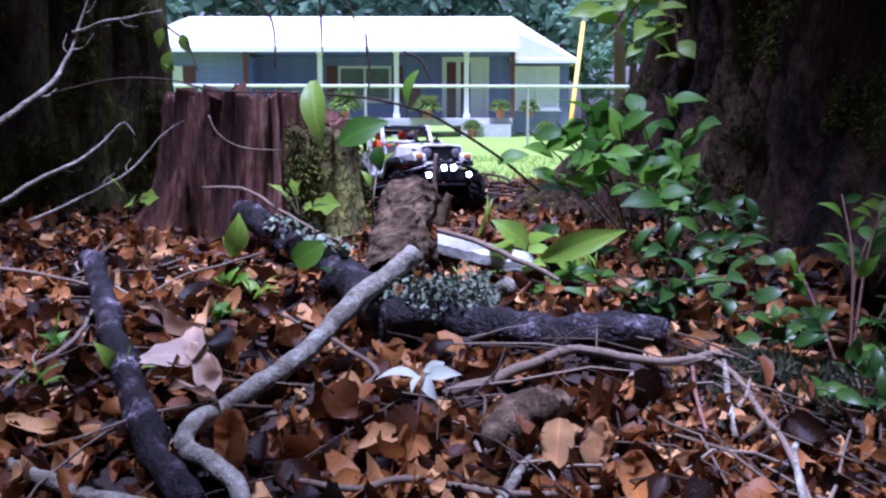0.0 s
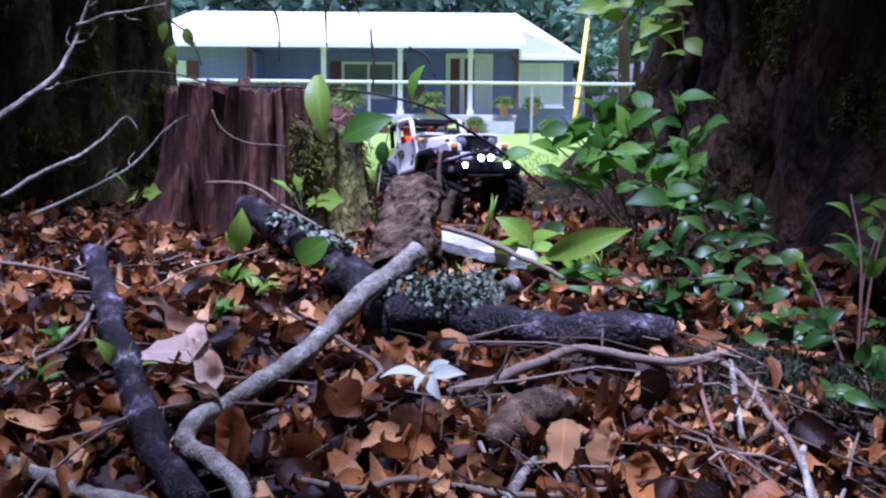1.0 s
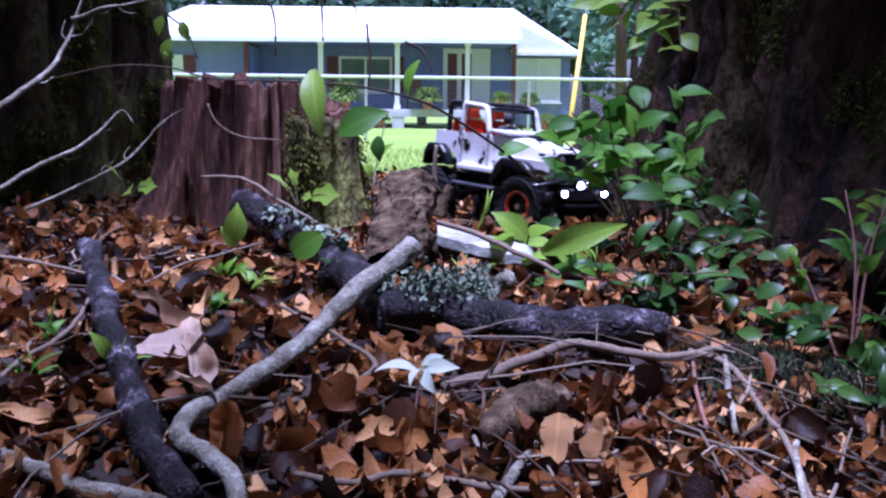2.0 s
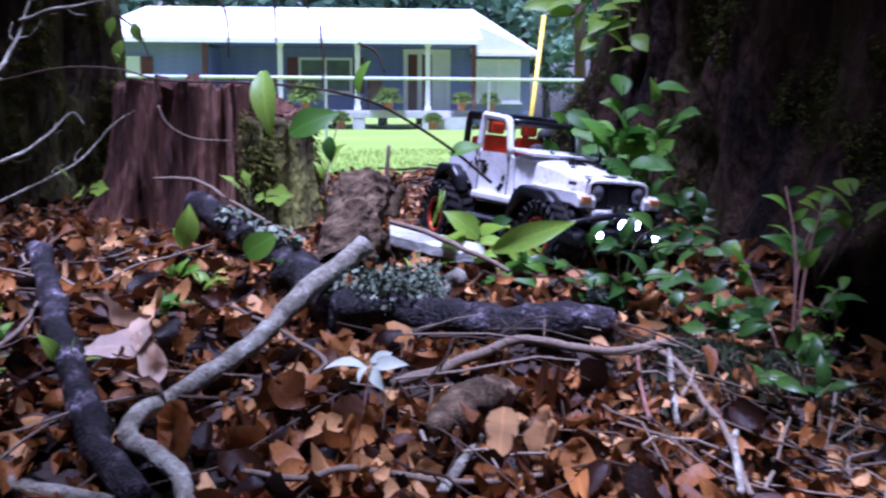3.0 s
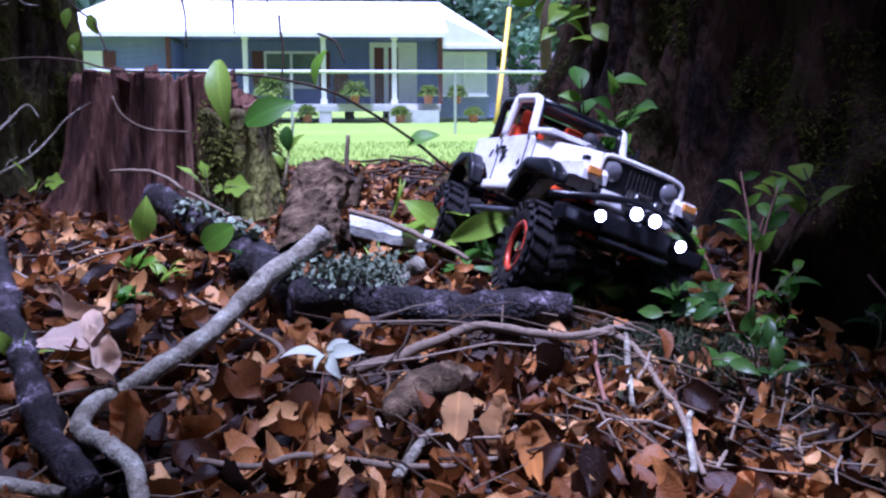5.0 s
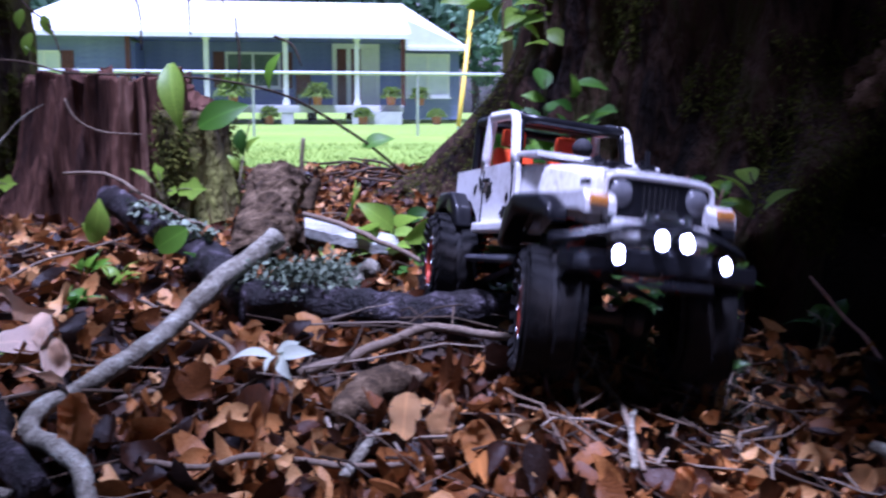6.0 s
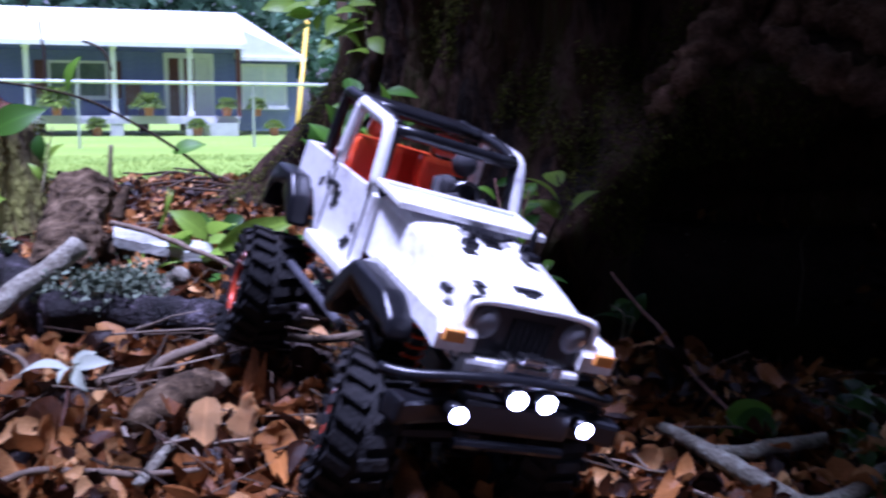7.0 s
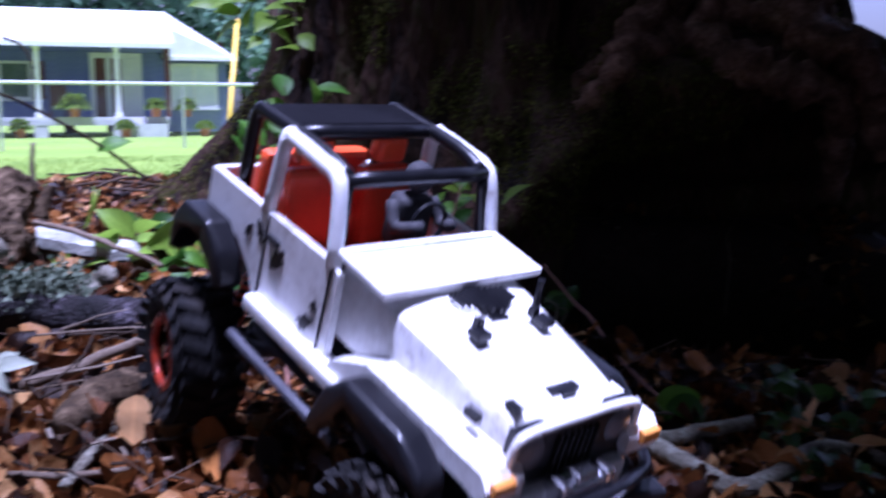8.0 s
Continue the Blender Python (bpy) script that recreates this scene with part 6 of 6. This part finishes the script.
# hanging leaves from the left-hand tree
h = plant("hanging_twig", (-0.594, 2.253, 0.710), "thin hanging twig with small green leaves", "twig")
stem(h, [(-0.692, 2.262, 0.774), (-0.617, 2.147, 0.673), (-0.554, 2.091, 0.625), (-0.516, 2.032, 0.562)], 0.0035, M_TWIG)
leaves(h, [((-0.590, 2.088, 0.607), (-0.602, 2.082, 0.559), 0), ((-0.566, 2.093, 0.643), (-0.548, 2.088, 0.601), 30), ((-0.623, 2.146, 0.661), (-0.630, 2.140, 0.617), 0), ((-0.602, 2.085, 0.583), (-0.578, 2.083, 0.565), 10)], "oval", M_LEAFLIME)
HANGING = [
    [(-0.406, 1.952, 0.719), (-0.361, 1.947, 0.680), (-0.338, 1.942, 0.646), (-0.335, 1.931, 0.562)],
    [(-0.253, 1.952, 0.719), (-0.246, 1.943, 0.652), (-0.242, 1.935, 0.593)],
    [(-0.154, 1.940, 0.629), (-0.146, 1.931, 0.562), (-0.149, 1.923, 0.504)],
    [(-0.214, 1.952, 0.719), (-0.191, 1.947, 0.685), (-0.174, 1.943, 0.649)],
    [(-0.078, 1.935, 0.590), (-0.044, 1.933, 0.576), (-0.025, 1.927, 0.534)],
]
for k, pts in enumerate(HANGING):
    branch("hanging_twig", "thin dark twig hanging before the house", pts, [0.003, 0.0028, 0.0016], M_TWIG, 80 + k, 0.1, 6, "twig")

# ivy and small leaves by the stump
for base, tips in (((-0.532, 1.615, 0.305), [(-0.551, 1.601, 0.351), (-0.494, 1.598, 0.327), (-0.519, 1.577, 0.321)]), ((-0.227, 1.494, 0.304), [(-0.262, 1.500, 0.348), (-0.236, 1.500, 0.353), (-0.210, 1.476, 0.323), (-0.180, 1.476, 0.326)])):
    iv = plant("ivy", base, "bright green ivy sprig at the stump's foot")
    for tp in tips:
        mid = Vector(base).lerp(Vector(tp), 0.5) + Vector((0, 0, 0.01))
        stem(iv, [base, mid, tp], 0.0014)
        add_leaf(iv, local(iv, mid), local(iv, Vector(tp) + (Vector(tp) - mid) * 0.9), "lobed", M_LEAFLIME, 35)
s = plant("seedling", (-0.363, 1.635, 0.211), "single yellow-green upright leaf in the litter")
stem(s, [(-0.363, 1.635, 0.211), (-0.310, 1.388, 0.268)], 0.0015)
leaves(s, [((-0.310, 1.387, 0.256), (-0.299, 1.395, 0.320), 40), ((-0.316, 1.388, 0.268), (-0.324, 1.391, 0.286), 20)], "oval", M_LEAFLIME)
s = plant("seedling", (-0.229, 1.589, 0.203), "dull green round leaf on the log")
leaves(s, [((-0.212, 1.336, 0.255), (-0.170, 1.339, 0.281), 45)], "round", M_LEAF)
# pale five-fingered seedling
s = plant("pale_seedling", (-0.033, 0.852, 0.148), "pale whitish-green seedling with spread leaflets")
stem(s, [(-0.035, 0.815, 0.145), (-0.024, 0.852, 0.180), (-0.021, 0.877, 0.214)], 0.0012, M_REDSTEM)
leaves(s, [((-0.021, 0.877, 0.216), (-0.064, 0.877, 0.216), 20), ((-0.019, 0.877, 0.215), (-0.007, 0.854, 0.196), 40), ((-0.019, 0.877, 0.216), (0.016, 0.867, 0.219), 25), ((-0.019, 0.877, 0.217), (-0.031, 0.855, 0.206), 35), ((-0.018, 0.877, 0.219), (0.003, 0.888, 0.225), 20)], "lance", M_PALELEAF)
# lobed broad leaf over the track
s = plant("broad_seedling", (0.150, 1.294, 0.198), "bright green broad-leaved seedling beside the log")
stem(s, [(0.150, 1.294, 0.198), (0.158, 1.303, 0.232), (0.136, 1.287, 0.266)], 0.002)
leaves(s, [((0.132, 1.287, 0.268), (0.247, 1.273, 0.310), 42)], "lance", M_LEAFLIME, 0.7)
leaves(s, [((0.146, 1.305, 0.248), (0.194, 1.257, 0.224), 20), ((0.155, 1.282, 0.231), (0.110, 1.249, 0.226), 20), ((0.181, 1.335, 0.251), (0.222, 1.332, 0.227), 20)], "lance", M_LEAF)
s = plant("grass_tuft", (0.075, 1.650, 0.204), "small tuft of fresh green grass blades")
leaves(s, [((0.059, 1.490, 0.273), (0.075, 1.498, 0.339), 30), ((0.029, 1.317, 0.230), (0.037, 1.337, 0.263), 30), ((0.041, 1.333, 0.231), (0.080, 1.315, 0.250), 30), ((0.025, 1.317, 0.230), (0.013, 1.336, 0.255), 0), ((0.077, 1.498, 0.335), (0.070, 1.493, 0.300), 0)], "blade", M_LEAFLIME)

def tuft(base, seed, n, size, mat):
    rng = random.Random(seed)
    p = plant("grass_tuft", base, "small tuft of green blades in the litter")
    for _ in range(n):
        a = rng.uniform(0, 6.28)
        e = rng.uniform(0.4, 1.4)
        t = Vector((math.cos(a) * math.cos(e), math.sin(a) * math.cos(e), math.sin(e))) * size * rng.uniform(0.6, 1.2)
        add_leaf(p, (rng.gauss(0, 0.006), rng.gauss(0, 0.006), 0.01), t, "blade" if rng.random() < 0.5 else "lance", mat, rng.uniform(-40, 40))


for k, b in enumerate([(-0.248, 1.245, 0.196), (-0.294, 1.282, 0.200), (-0.273, 1.128, 0.188), (-0.329, 0.936, 0.171), (-0.398, 0.895, 0.167), (-0.150, 1.310, 0.199), (0.220, 1.399, 0.199), (0.178, 1.331, 0.199), (-0.413, 0.974, 0.188), (0.131, 1.876, 0.204), (0.267, 1.605, 0.201)]):
    tuft(Vector(b) + Vector((0, 0, 0.02)), 900 + k, 7, 0.042, M_LEAF if k % 3 else M_LEAFLIME)


def shrub(name, base, tips, label, seed, size, mat, kind="oval", per=5, thick=0.0025, sm=None):
    """Stems from one base to the given tips, with leaves in pairs along them."""
    rng = random.Random(seed)
    p = plant(name, base, label)
    for tip in tips:
        a, b = Vector(base), Vector(tip)
        mid = a.lerp(b, 0.55) + Vector((rng.gauss(0, 0.015), rng.gauss(0, 0.015), 0.02))
        stem(p, [a, mid, b], thick, sm)
        for k in range(per):
            t = 0.42 + 0.58 * (k + 0.5) / per
            q = mid.lerp(b, (t - 0.42) / 0.58) if t > 0.42 else mid
            ang = rng.uniform(0, 6.28)
            d = ((b - mid).normalized() * 0.5 + Vector((math.cos(ang), 0.6 * math.sin(ang), rng.uniform(-0.35, 0.45)))).normalized()
            add_leaf(p, local(p, q), local(p, q + d * size * rng.uniform(0.7, 1.25)), kind, mat, rng.uniform(-35, 35))
    return p


BUSH = shrub("leafy_sapling", (0.378, 1.876, 0.204), [(0.146, 1.632, 0.439), (0.191, 1.614, 0.455), (0.245, 1.598, 0.483), (0.208, 1.555, 0.386), (0.250, 1.530, 0.423), (0.165, 1.584, 0.375), (0.287, 1.564, 0.455)], "bright green leafy sapling beside the oak", 51, 0.062, M_LEAF, "oval", 5)
BUSH_B = shrub("leafy_sapling", (0.440, 1.876, 0.204), [(0.333, 1.638, 0.479), (0.386, 1.641, 0.503), (0.429, 1.614, 0.455), (0.331, 1.525, 0.387), (0.385, 1.525, 0.387), (0.439, 1.553, 0.368), (0.291, 1.504, 0.379), (0.324, 1.449, 0.347)], "bright green leafy sapling beside the oak", 52, 0.058, M_LEAF, "oval", 5)
shrub("undergrowth", (0.544, 1.791, 0.205), [(0.411, 1.548, 0.331), (0.467, 1.545, 0.313), (0.513, 1.543, 0.295), (0.353, 1.495, 0.317), (0.469, 1.490, 0.273)], "dark green low undergrowth at the oak's foot", 53, 0.045, M_DARKLEAF, "lance", 7)
shrub("reddish_sapling", (0.474, 1.080, 0.135), [(0.504, 1.199, 0.362), (0.440, 1.188, 0.284), (0.554, 1.196, 0.344), (0.540, 1.193, 0.316)], "slim sapling with a reddish stem and green leaves", 54, 0.036, M_LEAF, "lance", 5, 0.0022, M_REDSTEM)
shrub("reddish_sapling", (0.530, 1.116, 0.132), [(0.495, 1.080, 0.229), (0.558, 1.133, 0.247), (0.485, 1.026, 0.202)], "low green sapling in the litter", 55, 0.034, M_LEAF, "lance", 5, 0.002)
# small seedlings: the halved greens put the oak's shade into the leaves
for k, (b, tips) in enumerate([
        ((0.276, 1.280, 0.185), [(0.258, 1.181, 0.227), (0.268, 1.180, 0.220), (0.240, 1.180, 0.220)]), ((0.373, 1.352, 0.174), [(0.328, 1.232, 0.233), (0.354, 1.231, 0.225), (0.347, 1.263, 0.239)]),
        ((0.414, 1.322, 0.164), [(0.361, 1.181, 0.224), (0.390, 1.181, 0.231), (0.341, 1.159, 0.213)]), ((0.544, 1.596, 0.193), [(0.451, 1.336, 0.257), (0.483, 1.335, 0.251), (0.432, 1.366, 0.255)]),
        ((0.467, 1.629, 0.197), [(0.380, 1.387, 0.256), (0.417, 1.386, 0.252)]), ((0.137, 1.969, 0.204), [(0.095, 1.491, 0.286), (0.139, 1.492, 0.291), (0.152, 1.440, 0.279)])]):
    shrub("seedling", b, tips, "small round-leaved green seedling in the litter", 560 + k, 0.03, M_DARKLEAF, "round", 2, 0.0013)
shrub("undergrowth", (0.431, 1.146, 0.145), [(0.383, 1.080, 0.229), (0.424, 1.101, 0.232), (0.434, 1.059, 0.221), (0.357, 1.057, 0.208), (0.385, 1.027, 0.208)], "dark green low undergrowth in the litter", 561, 0.034, M_DARKLEAF, "oval", 4, 0.0014)
shrub("undergrowth", (0.440, 0.971, 0.130), [(0.417, 0.957, 0.207), (0.442, 0.945, 0.198), (0.393, 0.924, 0.187), (0.434, 0.912, 0.173)], "dark green low undergrowth in the litter", 562, 0.032, M_DARKLEAF, "lance", 5, 0.0014)
# low seedling that the jeep pushes over; its dark greens include the shade
PUSHED = shrub("broad_seedling", (0.3, 1.235, 0.19), [(0.195, 1.2, 0.265), (0.24, 1.19, 0.3), (0.285, 1.18, 0.3), (0.335, 1.2, 0.318), (0.385, 1.21, 0.3), (0.35, 1.17, 0.262), (0.28, 1.17, 0.25), (0.225, 1.18, 0.245)], "broad-leaved seedling in the jeep's way, shade painted into its green", 58, 0.045, M_DARKLEAF, "lance", 4, 0.0018)
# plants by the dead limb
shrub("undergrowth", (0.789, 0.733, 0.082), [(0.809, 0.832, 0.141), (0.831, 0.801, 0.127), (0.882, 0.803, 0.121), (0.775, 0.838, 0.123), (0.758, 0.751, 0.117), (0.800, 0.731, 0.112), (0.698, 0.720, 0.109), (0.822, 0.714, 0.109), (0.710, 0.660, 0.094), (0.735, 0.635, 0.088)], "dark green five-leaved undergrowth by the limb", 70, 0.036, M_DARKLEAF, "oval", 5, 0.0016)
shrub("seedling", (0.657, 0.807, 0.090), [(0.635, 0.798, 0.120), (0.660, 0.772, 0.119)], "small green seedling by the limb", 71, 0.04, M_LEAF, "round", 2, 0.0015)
shrub("seedling", (0.124, 1.449, 0.202), [(0.086, 1.380, 0.271), (0.132, 1.366, 0.287), (0.114, 1.335, 0.251), (0.160, 1.331, 0.265)], "bright green broad seedling behind the track", 72, 0.062, M_LEAFLIME, "oval", 2, 0.002)
shrub("climbing_sprig", (0.617, 1.346, 0.206), [(0.632, 1.340, 0.340), (0.685, 1.341, 0.312), (0.661, 1.354, 0.356)], "bright green sprig growing up the oak", 73, 0.055, M_LEAFLIME, "oval", 2, 0.0028, M_TWIG)
shrub("climbing_sprig", (0.674, 1.158, 0.102), [(0.691, 1.215, 0.172), (0.706, 1.189, 0.160), (0.682, 1.106, 0.122)], "dark green sprig at the oak's foot", 74, 0.05, M_DARKLEAF, "lance", 3, 0.002)
# leaves hanging high by the oak
shrub("hanging_spray", (0.583, 2.370, 0.830), [(0.387, 2.246, 0.658), (0.443, 2.190, 0.615), (0.505, 2.246, 0.658), (0.378, 2.355, 0.721), (0.520, 2.136, 0.586), (0.427, 2.251, 0.697)], "hanging spray of bright green oak leaves", 75, 0.075, M_LEAFLIME, "oval", 4, 0.003, M_TWIG)


# blades along the near edge of the lawn
def lawn_blades():
    rng = random.Random(31)
    verts, faces = [], []
    for _ in range(26000):
        y = 4.3 + 9 * rng.random() ** 1.6
        x = rng.uniform(-0.42 * y, 0.36 * y)
        h = rng.uniform(0.02, 0.05) * (1 if y > 5 else 0.6)
        a = rng.uniform(0, 6.28)
        o = len(verts)
        z = rough_z(x, y) - 0.003
        dx, dy = math.cos(a) * 0.004, math.sin(a) * 0.004
        verts += [(x - dx, y - dy, z), (x + dx, y + dy, z), (x + rng.gauss(0, 0.015), y + rng.gauss(0, 0.015), z + h)]
        faces.append((o, o + 1, o + 2))
    me = bpy.data.meshes.new("grass")
    me.from_pydata(verts, [], faces)
    me.materials.append(M_GRASS)
    tagged(new("grass", me), "short mown bright green lawn grass", "grass", kind="stuff")


lawn_blades()


motions()
